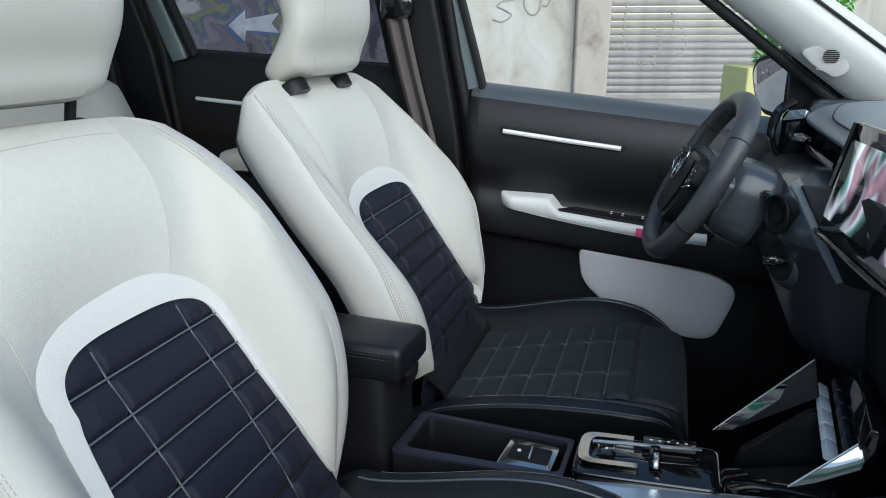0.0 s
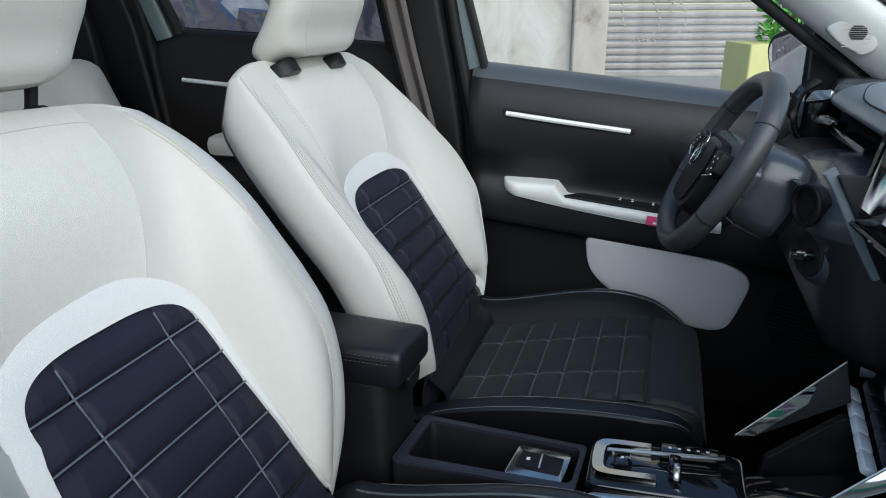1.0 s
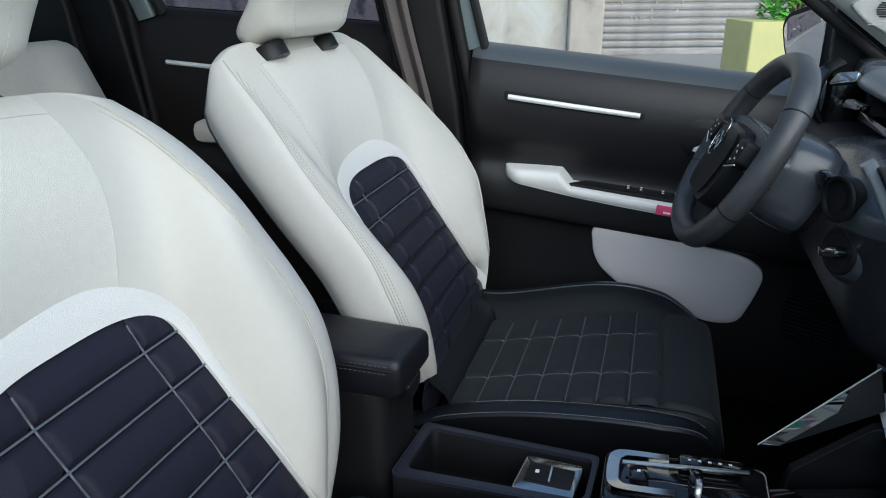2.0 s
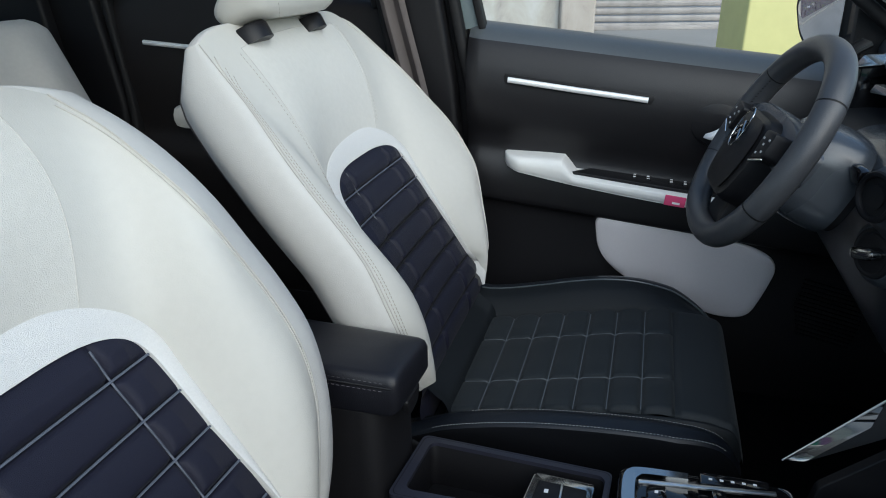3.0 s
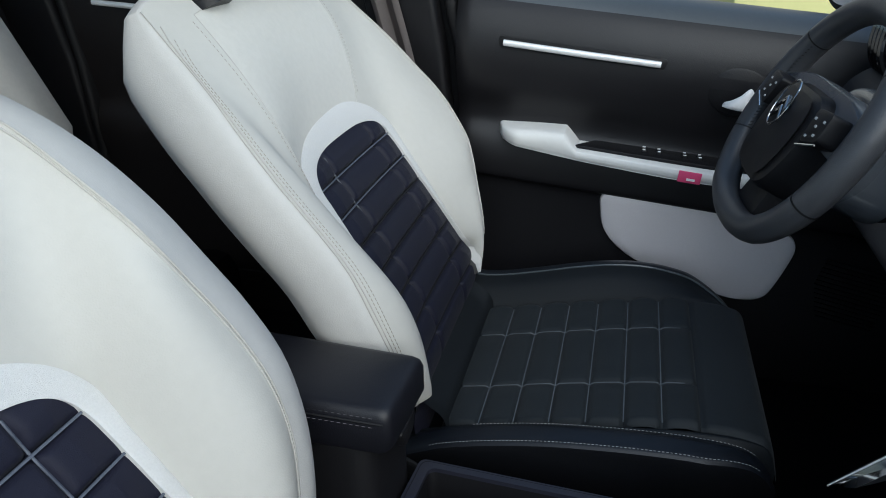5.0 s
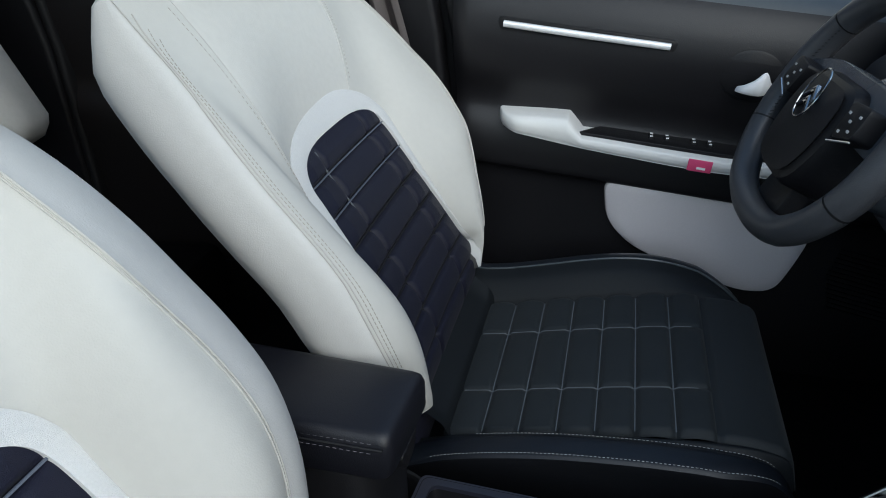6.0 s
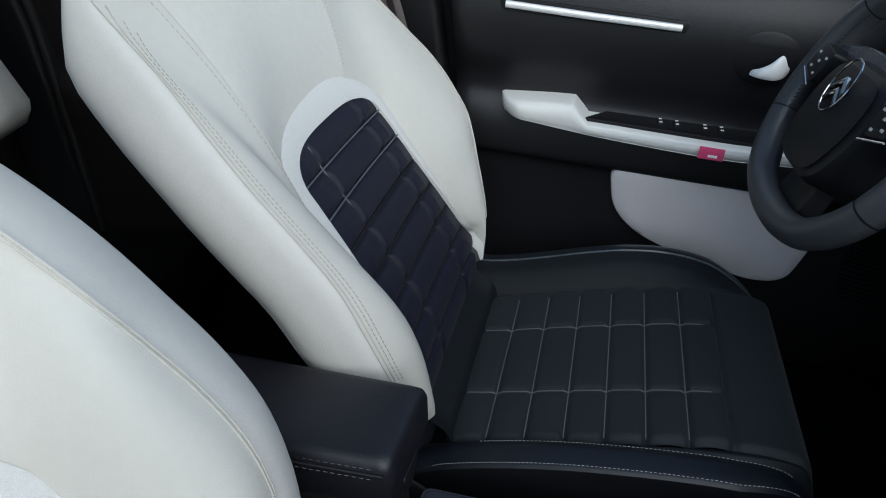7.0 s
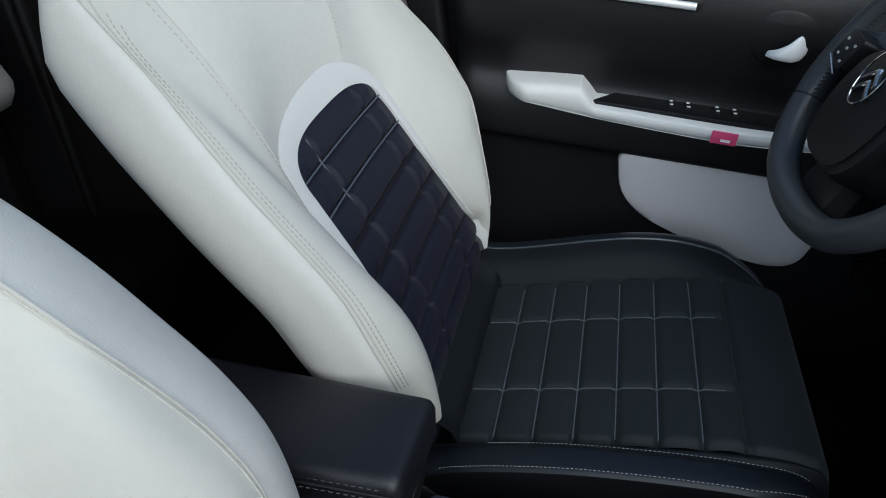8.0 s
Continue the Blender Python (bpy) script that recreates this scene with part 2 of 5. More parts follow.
def slab(P, Q):
    """A closed sheet with front points P and back points Q (same grid)."""
    bm = bmesh.new()
    A, B = add_grid(bm, P), add_grid(bm, Q)
    R, C = len(A), len(A[0])
    edge = [(0, j) for j in range(C)] + [(i, C - 1) for i in range(1, R)] + [(R - 1, j) for j in range(C - 2, -1, -1)] + [(i, 0) for i in range(R - 2, 0, -1)]
    for k in range(len(edge)):
        (i, j), (m, n) = edge[k], edge[(k + 1) % len(edge)]
        bm.faces.new((A[i][j], A[m][n], B[m][n], B[i][j]))
    return bm


def box(bm, size, at, bevel=0.0, rot=None, seg=2):
    r = bmesh.ops.create_cube(bm, size=1)
    vs = r["verts"]
    bmesh.ops.scale(bm, vec=size, verts=vs)
    if bevel:
        es = list({e for v in vs for e in v.link_edges})
        nv = bmesh.ops.bevel(bm, geom=es, offset=bevel, segments=seg, affect='EDGES', profile=0.5)
        vs = list({v for f in nv["faces"] for v in f.verts} | {v for v in vs if v.is_valid})
    if rot:
        bmesh.ops.rotate(bm, cent=(0, 0, 0), matrix=Euler([radians(a) for a in rot]).to_matrix(), verts=vs)
    bmesh.ops.translate(bm, vec=at, verts=vs)
    return bm


def boxed(size, at, bevel=0.004, rot=None):
    return box(bmesh.new(), size, at, bevel, rot)


def plate(outline, frame_, depth, bevel=0.003, puff=0.0):
    """A thick plate: a 2D outline in the frame (origin, u, v, w), standing out by depth along w."""
    o, u, v, w = [Vector(a) for a in frame_]
    bm = bmesh.new()
    c = Vector((sum(p[0] for p in outline) / len(outline), sum(p[1] for p in outline) / len(outline)))
    rings = [(1.0, 0.0), (1.0, depth - bevel)]
    size = max((Vector(p) - c).length for p in outline)
    rings += [(1 - 0.3 * bevel / size, depth - bevel * 0.3), (1 - bevel / size, depth)]
    if puff:
        rings += [(0.85, depth + puff * 0.35), (0.6, depth + puff * 0.75), (0.3, depth + puff * 0.95)]
    rows = []
    for k, d in rings:
        rows.append([bm.verts.new(o + u * (c.x + (p[0] - c.x) * k) + v * (c.y + (p[1] - c.y) * k) + w * d) for p in outline])
    n = len(outline)
    for a, b in zip(rows, rows[1:]):
        for j in range(n):
            bm.faces.new((a[j], a[(j + 1) % n], b[(j + 1) % n], b[j]))
    bm.faces.new(rows[-1])
    bm.faces.new(rows[0][::-1])
    return bm


def round_poly(pts, r, seg=6):
    """The polygon pts with its corners rounded by r (a number, or one for each corner)."""
    out = []
    n = len(pts)
    for i in range(n):
        p, a, b = Vector(pts[i]), Vector(pts[i - 1]), Vector(pts[(i + 1) % n])
        ri = r[i] if isinstance(r, (list, tuple)) else r
        da, db = (a - p), (b - p)
        ri = min(ri, da.length * 0.48, db.length * 0.48)
        s, e = p + da.normalized() * ri, p + db.normalized() * ri
        for k in range(seg + 1):
            t = k / seg
            out.append(tuple((1 - t) ** 2 * s + 2 * t * (1 - t) * p + t * t * e))
    return out


def tube(pts, r, seg=8, closed=False, flat=1.0, bm=None, caps=True):
    """A tube along pts; r a number or one for each point."""
    bm = bm or bmesh.new()
    pts = [Vector(p) for p in pts]
    n = len(pts)
    rows = []
    side = None
    for i, p in enumerate(pts):
        if closed:
            d = pts[(i + 1) % n] - pts[i - 1]
        else:
            d = pts[min(i + 1, n - 1)] - pts[max(i - 1, 0)]
        d.normalize()
        if side is None:
            side = d.cross(Vector((0.13, 0.21, 1)))
            if side.length < 0.05:
                side = d.cross(Vector((1, 0, 0)))
        side = (side - d * side.dot(d)).normalized()
        up = d.cross(side)
        ri = r[i] if isinstance(r, (list, tuple)) else r
        rows.append([p + side * math.cos(2 * math.pi * k / seg) * ri + up * math.sin(2 * math.pi * k / seg) * ri * flat for k in range(seg)])
    V = add_grid(bm, rows, closed_u=closed, closed_v=True)
    if not closed and caps:
        bm.faces.new(V[0])
        bm.faces.new(V[-1][::-1])
    return bm


def smooth_line(keys, n):
    """n points of a Catmull-Rom line through keys (tuples of any length)."""
    K = np.array(keys, float)
    K = np.vstack([2 * K[0] - K[1], K, 2 * K[-1] - K[-2]])
    out = []
    m = len(K) - 3
    for i in range(n):
        t = i / (n - 1) * m
        k = min(int(t), m - 1)
        t -= k
        a, b, c, d = K[k:k + 4]
        out.append(0.5 * (2 * b + (c - a) * t + (2 * a - 5 * b + 4 * c - d) * t * t + (3 * b - a - 3 * c + d) * t ** 3))
    return np.array(out)


def ease(x, keys):
    """Smooth value at x through (x, value) keys."""
    xs, ys = [k[0] for k in keys], [k[1] for k in keys]
    if x <= xs[0]:
        return ys[0]
    for a in range(len(xs) - 1):
        if x <= xs[a + 1]:
            t = (x - xs[a]) / (xs[a + 1] - xs[a])
            m0 = (ys[a + 1] - ys[a - 1]) / (xs[a + 1] - xs[a - 1]) if a else (ys[1] - ys[0]) / (xs[1] - xs[0])
            m1 = (ys[a + 2] - ys[a]) / (xs[a + 2] - xs[a]) if a + 2 < len(xs) else (ys[a + 1] - ys[a]) / (xs[a + 1] - xs[a])
            h = xs[a + 1] - xs[a]
            return (2 * t ** 3 - 3 * t * t + 1) * ys[a] + (t ** 3 - 2 * t * t + t) * h * m0 + (3 * t * t - 2 * t ** 3) * ys[a + 1] + (t ** 3 - t * t) * h * m1
    return ys[-1]


def stitches(line, length, gap, r, bm=None):
    """Short threads along a line of points."""
    bm = bm or bmesh.new()
    P = [Vector(p) for p in line]
    d = [0.0]
    for a, b in zip(P, P[1:]):
        d.append(d[-1] + (b - a).length)

    def along(s):
        for i in range(len(P) - 1):
            if s <= d[i + 1]:
                return P[i].lerp(P[i + 1], (s - d[i]) / max(d[i + 1] - d[i], 1e-9))
        return P[-1]
    s = 0.0
    while s + length < d[-1]:
        tube([along(s), along(s + length)], r, seg=4, bm=bm)
        s += length + gap
    return bm


# ---------------------------------------------------------------- front seat
RECLINE = radians(28)
HINGE = Vector((-0.36, 0, 0.58))
BACK_UP = Vector((-math.sin(RECLINE), 0, math.cos(RECLINE)))
BACK_OUT = Vector((math.cos(RECLINE), 0, math.sin(RECLINE)))


def on_back(h, w, n):
    return HINGE + BACK_UP * h + BACK_OUT * n + Vector((0, w, 0))


# far seam of the driver's backrest: height, half width, depth
SEAM = [(0.03, 0.146, 0.010), (0.07, 0.165, 0.032), (0.10, 0.182, 0.044), (0.135, 0.197, 0.053), (0.17, 0.217, 0.058), (0.20, 0.240, 0.061), (0.24, 0.258, 0.065), (0.28, 0.270, 0.060), (0.31, 0.280, 0.054),
        (0.35, 0.283, 0.045), (0.39, 0.277, 0.035), (0.43, 0.271, 0.026), (0.47, 0.261, 0.017), (0.51, 0.252, 0.005), (0.55, 0.245, -0.008), (0.58, 0.232, -0.016), (0.598, 0.214, -0.022)]
NEAR_SEAM = [(0.03, 0.205, 0.012), (0.07, 0.232, 0.032), (0.10, 0.244, 0.041), (0.15, 0.256, 0.053), (0.20, 0.260, 0.060), (0.26, 0.257, 0.062), (0.32, 0.253, 0.051), (0.38, 0.246, 0.035), (0.44, 0.237, 0.021), (0.50, 0.228, 0.009), (0.55, 0.224, -0.003), (0.598, 0.219, -0.015)]
PASSENGER_SEAM = [(0.03, 0.178, -0.030), (0.06, 0.190, -0.012), (0.10, 0.2010, 0.010), (0.15, 0.2120, 0.0358), (0.20, 0.2275, 0.0545), (0.26, 0.2335, 0.0680), (0.32, 0.2300, 0.0705), (0.38, 0.2170, 0.0720), (0.44, 0.2005, 0.0740), (0.50, 0.2010, 0.0500), (0.55, 0.2080, 0.0200), (0.598, 0.2050, -0.0120)]
# widest line of the passenger's bolster, outside its seam
PASSENGER_SHOULDER = [(0.03, 0.216, -0.050), (0.05, 0.2241, -0.0352), (0.10, 0.2445, -0.0006), (0.15, 0.2615, 0.0218), (0.20, 0.283, 0.0315), (0.26, 0.2941, 0.0397), (0.32, 0.2973, 0.036), (0.38, 0.2902, 0.0324), (0.44, 0.2813, 0.0283), (0.50, 0.2735, 0.0144), (0.55, 0.2690, -0.0093), (0.598, 0.2585, -0.0369)]
BACK_ROWS = [0.326 - 0.0444 * i for i in range(8)]
CUSHION_ROWS = [-0.347 + 0.047 * i for i in range(7)]
COLUMN_C = 0.0651


def groove(d, width, depth):
    return -depth * math.exp(-(d / width) ** 2)


# half widths of the dark panel on either side of the seat's middle
DRIVER_QUILT = [[(0.0, 0.188), (0.045, 0.174), (0.075, 0.158), (0.10, 0.149), (0.15, 0.143), (0.19, 0.139), (0.23, 0.135), (0.28, 0.129), (0.33, 0.123), (0.40, 0.114)],
                [(0.0, 0.180), (0.045, 0.173), (0.075, 0.163), (0.10, 0.148), (0.13, 0.143), (0.18, 0.139), (0.24, 0.1377), (0.33, 0.1400), (0.40, 0.140)]]
PASSENGER_QUILT = [[(0.0, 0.162), (0.10, 0.156), (0.20, 0.146), (0.266, 0.135), (0.296, 0.128), (0.326, 0.120), (0.40, 0.112)],
                   [(0.0, 0.178), (0.045, 0.168), (0.070, 0.152), (0.10, 0.143), (0.15, 0.140), (0.22, 0.1365), (0.28, 0.135), (0.34, 0.1345), (0.40, 0.133)]]


def back_puff(h, w, half, cols):
    """Relief of the quilting on the backrest."""
    r = min(abs(h - a) for a in BACK_ROWS)
    c = min(abs(w - a) for a in cols)
    e = min(max((ease(min(max(h, 0), 0.32), half[w > 0]) - abs(w)) / 0.030, 0), 1) * min(max((0.372 - h) / 0.026, 0), 1)
    return 0.001 + e * (0.0015 + groove(r, 0.0034, 0.0062) + groove(c, 0.0028, 0.0032) + 0.0065 * math.sin(min(r / 0.0222, 1) * 1.57) ** 0.45 * math.sin(min(c / 0.011, 1) * 1.57) ** 0.6)


def quilt_outline(sides, half=60):
    """Right foot of the dark panel, over its rounded top, to its left foot."""
    near = [(-ease(h, sides[0]), h) for h in np.linspace(0.040, 0.295, half // 2)]
    far = [(ease(h, sides[1]), h) for h in np.linspace(0.064, 0.295, half // 2)]
    top = []
    for k in range(1, half):
        a = math.pi * k / half
        c, s_ = math.cos(a), math.sin(a)
        w = math.copysign(abs(c) ** 0.62, c) * ease(0.32, sides[c > 0])
        h = 0.297 + 0.071 * s_ ** 0.55 + 0.004 * s_
        top.append((w, h))
    return far + top + near[::-1]


def base_n(h, w):
    """Depth of the middle of the backrest: a shallow hollow."""
    return ease(h, [(-0.05, -0.045), (0.0, -0.026), (0.03, -0.011), (0.06, -0.001), (0.10, 0.003), (0.20, -0.001), (0.28, -0.009), (0.33, -0.015), (0.42, -0.014), (0.60, -0.008)]) + 0.35 * w * w * min(max(h, 0) / 0.10, 1)


def front_seat(name, y, wide, mid_c, sides, cols, near_seam, far_seam, shoulder, crown, head_low, bright_rows, label):
    seat = thing(name, label, "car seat", (0, 0, 0), "front seats")
    shift = Vector((0, y, 0))

    def B(h, w, n):
        return on_back(h, w * wide, n) + shift

    # dark quilted panel
    rows, across = 220, 150
    P = []
    for i in range(rows + 1):
        row = []
        for j in range(across + 1):
            s_ = -math.cos(math.pi * j / across)
            s_ = 0.5 * s_ + 0.5 * (2 * j / across - 1)
            c = min(abs(s_), 1)
            top = 0.297 + 0.071 * max(1 - c ** 3.226, 0) ** 0.275 + 0.004 * (1 - c) + 0.0015
            h = -0.03 + (top + 0.03) * i / rows
            w = s_ * ease(min(h, 0.32), sides[s_ > 0])
            row.append(B(h, w, base_n(h, w) + back_puff(h, w, sides, cols)))
        P.append(row)
    part("quilted_panel", grid(P), M["dark_quilt"], seat, "dark navy quilted fabric backrest panel")
    for i, h in enumerate(BACK_ROWS):
        q0, q1 = [ease(h, sides[k]) - 0.003 - (0.004 if i == 0 else 0) for k in (0, 1)]
        bright = i < bright_rows
        # lower rows: near-black tubes stand in for shade in the grooves
        bm = tube([B(h, w, base_n(h, w) + max(back_puff(h, w, sides, cols), 0.001) + (0.0022 if bright else 0.0002)) for w in np.linspace(-q0, q1, 60)], 0.0013, 5)
        part("quilt_seam", bm, M["quilt_thread" if bright else "groove_shade"], seat, "grey piped seam across the quilting" if bright else "")
    for k, w in enumerate(cols):
        low = 0.03 if bright_rows > 2 else 0.245
        part("quilt_seam", tube([B(h, w, base_n(h, w) + (0.0024 if bright_rows > 2 or not k else 0.0004)) for h in np.linspace(low, 0.358, 70)], 0.0012, 5), M["quilt_thread" if bright_rows > 2 else ("groove_shade" if k else "dull_thread")], seat)
        # lower runs of the columns get the same painted groove shade
        if low > 0.1:
            part("quilt_seam", tube([B(h, w, base_n(h, w) + 0.0002) for h in np.linspace(0.0, low, 50)], 0.0012, 5), M["groove_shade"], seat)

    # pale band round the quilted panel, then bolsters and upper panel
    C0 = quilt_outline(sides)
    n = len(C0)
    C1 = []
    for i, (w, h) in enumerate(C0):
        a, b = C0[max(i - 1, 0)], C0[min(i + 1, n - 1)]
        t = Vector((b[0] - a[0], b[1] - a[1])).normalized()
        nx, ny = t.y, -t.x
        d = ease(h, [(0.10, 0.005), (0.15, 0.007), (0.20, 0.013), (0.28, 0.019), (0.33, 0.023)]) if w < 0 else ease(h, [(0.10, 0.006), (0.30, 0.012)])
        if h > 0.30:
            d = d + (ease(w, [(-0.10, 0.024), (0.0, 0.034), (0.06, 0.034), (0.13, 0.016)]) - d) * min((h - 0.30) / 0.03, 1)
        C1.append((w + nx * d, h + ny * d))

    def smooth(x):
        x = min(max(x, 0), 1)
        return x * x * (3 - 2 * x)

    def strip(A, Bc, na, nb, steps, bulge=0.0):
        P = []
        for k in range(steps + 1):
            t = k / steps
            P.append([B(a[1] + (b[1] - a[1]) * t, a[0] + (b[0] - a[0]) * t, na(a) + (nb(b) - na(a)) * t + bulge * 4 * t * (1 - t)) for a, b in zip(A, Bc)])
        return P
    inner = []
    for i, (w, h) in enumerate(C0):
        f = smooth(min(i, n - 1 - i) / 24)
        inner.append((C1[i][0] + (w * 0.965 - C1[i][0]) * f, C1[i][1] + (h - 0.003 - C1[i][1]) * f))
    band = strip(inner, C1, lambda p: base_n(p[1], p[0]) + 0.0062, lambda p: base_n(p[1], p[0]) + 0.005, 8, 0.0008)
    low = [[q - BACK_OUT * 0.008 for q in r] for r in band]
    part("pale_band", slab(band, low), M["white_mesh"], seat, "bright white mesh band round the dark panel")

    # outline of the main seam, matched point by point with C1
    k0 = next(i for i, p in enumerate(C1) if p[0] < 0.098 and p[1] > 0.3)
    k1 = next(i for i in range(n // 2, n) if C1[i][1] < (0.300 if y > 0 else 0.345))
    kn = n - 1 - k1

    wt, wn = (0.150, 0.148) if y > 0 else (0.128, 0.128)
    tops = {1: int(k0 * 0.86), -1: int(kn * 0.86)}
    kt = tops[1]

    def seam_side(sgn):
        """Up the side seam to the shoulder, then inwards along the top."""
        out = []
        count, kt = (k0, tops[1]) if sgn > 0 else (kn, tops[-1])
        for i in range(kt + 1):
            foot = 0.036 if sgn > 0 else 0.05
            h = foot + (crown - foot) * i / kt
            k_ = h * 0.598 / crown
            table = far_seam if sgn > 0 else near_seam
            out.append((sgn * ease(k_, [(a, b) for a, b, c in table]), h, ease(k_, [(a, c) for a, b, c in table])))
        w0 = abs(out[-1][0])
        n0 = out[-1][2]
        for i in range(1, count - kt + 1):
            t = i / (count - kt)
            out.append((sgn * (w0 + ((wt if sgn > 0 else wn) - w0) * t), crown + 0.018 * (1 - (1 - t) ** 2.2), n0 + 0.002 * t))
        return out
    right = seam_side(1)
    left = seam_side(-1)[::-1]
    mid = []
    for i in range(k0 + 1, k1):
        t = (i - k0) / (k1 - k0)
        mid.append((wt - (wt + wn) * t, crown + 0.018 + 0.003 * (1 - abs(2 * t - 1) ** 2), right[-1][2] + (left[0][2] - right[-1][2]) * t + 0.004 * (1 - abs(2 * t - 1) ** 2)))
    C3 = right + mid + left

    steps = 26
    sheet = []
    for k in range(steps + 1):
        t = k / steps
        row = []
        for i in range(n):
            w0, h0 = C1[i]
            w1, h1, n1 = C3[i]
            n0 = base_n(h0, w0) + 0.004
            side = 0 if k0 <= i <= k1 else 1
            edge = min(abs(i - k0), abs(i - k1))
            if w0 > 0:
                prof = t ** (1 - 0.42 * min(edge / 30, 1) * side)
            else:
                prof = t + (1 - (1 - t) ** 2.4 - t) * smooth(edge / 6) * side
            crest = (0.012 - (0.005 if w0 > 0 else 0.006) * min(edge / 30, 1) * side) * math.sin(math.pi * t)
            crease = -0.0007 * math.exp(-(edge / 1.4) ** 2) * (1 - t) ** 0.3
            w, h = w0 + (w1 - w0) * t, h0 + (h1 - h0) * t
            sg = 1 if w > 0 else -1
            lift = math.sin(math.pi * t) * (0.015 * math.exp(-((i - k1) / (20 if i < k1 else 40)) ** 2) + (0.005 if y > 0 else 0.013) * math.exp(-((i - k0) / (22 if i > k0 else 45)) ** 2))
            bow = 0.014 * math.sin(math.pi * t) * math.exp(-((i - (k0 if sg > 0 else k1)) / 9) ** 2)
            q = Vector((w + sg * bow, h, n0 + (n1 - n0) * prof + crest + crease + lift)).lerp(Vector((w1, h1, n1)), 1 - smooth(i / 3) if y > 0 else 0)
            row.append(q)
        sheet.append(row)
    # soft folds where the bolsters run into the upper panel
    reach = 16 if y > 0 else 26
    ease_in = [0.5 * max(math.exp(-((i - k0) / reach) ** 2), math.exp(-((i - k1) / reach) ** 2)) for i in range(n)]
    for _ in range(16 if y > 0 else 45):
        old = [list(r) for r in sheet]
        for k in range(1, steps):
            for i in range(2, n - 2):
                mean = (old[k][i - 1] + old[k][i + 1] + old[k - 1][i] + old[k + 1][i]) / 4
                sheet[k][i] = old[k][i].lerp(mean, ease_in[i])
    sheet = [[B(q.y, q.x, q.z) for q in r] for r in sheet]

    def piece(a, b):
        return [r[a:b + 1] for r in sheet]
    part("upper_panel", grid(piece(k0, k1)[:24]), M["white_fabric"], seat, "off-white fabric upper panel")
    part("top_strip", grid(piece(k0, k1)[23:]), M["white_leather" if y > 0 else "white_fabric"], seat, "off-white strip along the top")
    part("panel_seam", tube([p + BACK_OUT * 0.0001 for p in sheet[23][k0:k1 + 1]], 0.0006, 6), M["pale_thread"], seat, "cream seam above the upper panel")
    part("bolster", grid(piece(0, k0)), M["white_leather"], seat, "off-white leatherette side bolster")
    part("bolster", grid(piece(k1, n - 1)), M["white_leather"], seat, "off-white leatherette side bolster")

    # side panel from the main seam round to the back shell
    far_depth = [(0.0, 0.0), (0.0025, -0.03), (0.001, -0.15), (-0.008, -0.45), (-0.026, -0.78), (-0.048, -1.0)]
    near_depth = [(0.0, 0.0), (0.006, -0.05), (0.011, -0.15), (0.016, -0.38), (0.012, -0.60), (-0.006, -0.80)]
    lanes = []
    for i, (w, h, nn) in enumerate(C3):
        a, b = C3[max(i - 2, 0)], C3[min(i + 2, n - 1)]
        t = Vector((b[0] - a[0], b[1] - a[1])).normalized()
        ox, oy = t.y, -t.x
        on_top = kt < i < n - 1 - tops[-1]
        deep = 0.030 if on_top else ease(h * 0.598 / crown, [(0.0, 0.015), (0.045, 0.03), (0.09, 0.07), (0.16, 0.10), (0.30, 0.118), (0.40, 0.120), (0.50, 0.122), (0.55, 0.104), (0.58, 0.062), (0.598, 0.034)])
        inn = 0.35 if on_top else ease(h * 0.598 / crown, [(0.0, 0.1), (0.05, 0.2), (0.15, 0.65), (0.4, 1.0), (0.5, 1.0), (0.56, 0.85), (0.598, 0.35)])
        deep *= smooth((i + 1) / 6) if y > 0 else 1
        keys = [(w + ox * out * inn, h + oy * out * inn, nn + back * deep) for out, back in (far_depth if i < n // 2 else near_depth)]
        if shoulder and i <= k0:
            hs_ = min(h * 0.598 / crown, 0.598)
            seam_ = [ease(hs_, [(r[0], r[c]) for r in far_seam]) for c in (1, 2)]
            dw, dn = [ease(hs_, [(r[0], r[c]) for r in shoulder]) - seam_[c - 1] for c in (1, 2)]
            f = min(max((i - kt) / (k0 - kt), 0), 1)
            wide_ = [(0, 0), (0.36 * dw, 0.36 * dn + 0.008), (0.75 * dw, 0.75 * dn + 0.009), (dw, dn), (dw - 0.008, dn - 0.045), (dw - 0.05, dn - 0.09)]
            keys = [tuple(Vector((w + p, h, nn + q)).lerp(Vector(k_), f)) for (p, q), k_ in zip(wide_, keys)]
        lanes.append([B(q[1], q[0], q[2]) for q in smooth_line(keys, 18)])
    P = [list(r) for r in zip(*lanes)]
    part("side_panel", grid(P), M["white_side"], seat, "off-white smooth side panel round the backrest")
    # black back shell
    rim = P[-1]
    shell = []
    for k in range(8):
        t = k / 7
        row = []
        for p in rim:
            q = p - shift - HINGE
            h, w = q.dot(BACK_UP), q.y / wide
            nn = q.dot(BACK_OUT)
            row.append(B(h * (1 - 0.1 * t * t) + 0.02 * t, w * (1 - 0.85 * t ** 1.15), nn - 0.065 * math.sin(math.pi * t / 2) ** 0.8))
        shell.append(row)
    part("back_shell", grid(shell), M["black_plastic"], seat, "black plastic backrest shell")

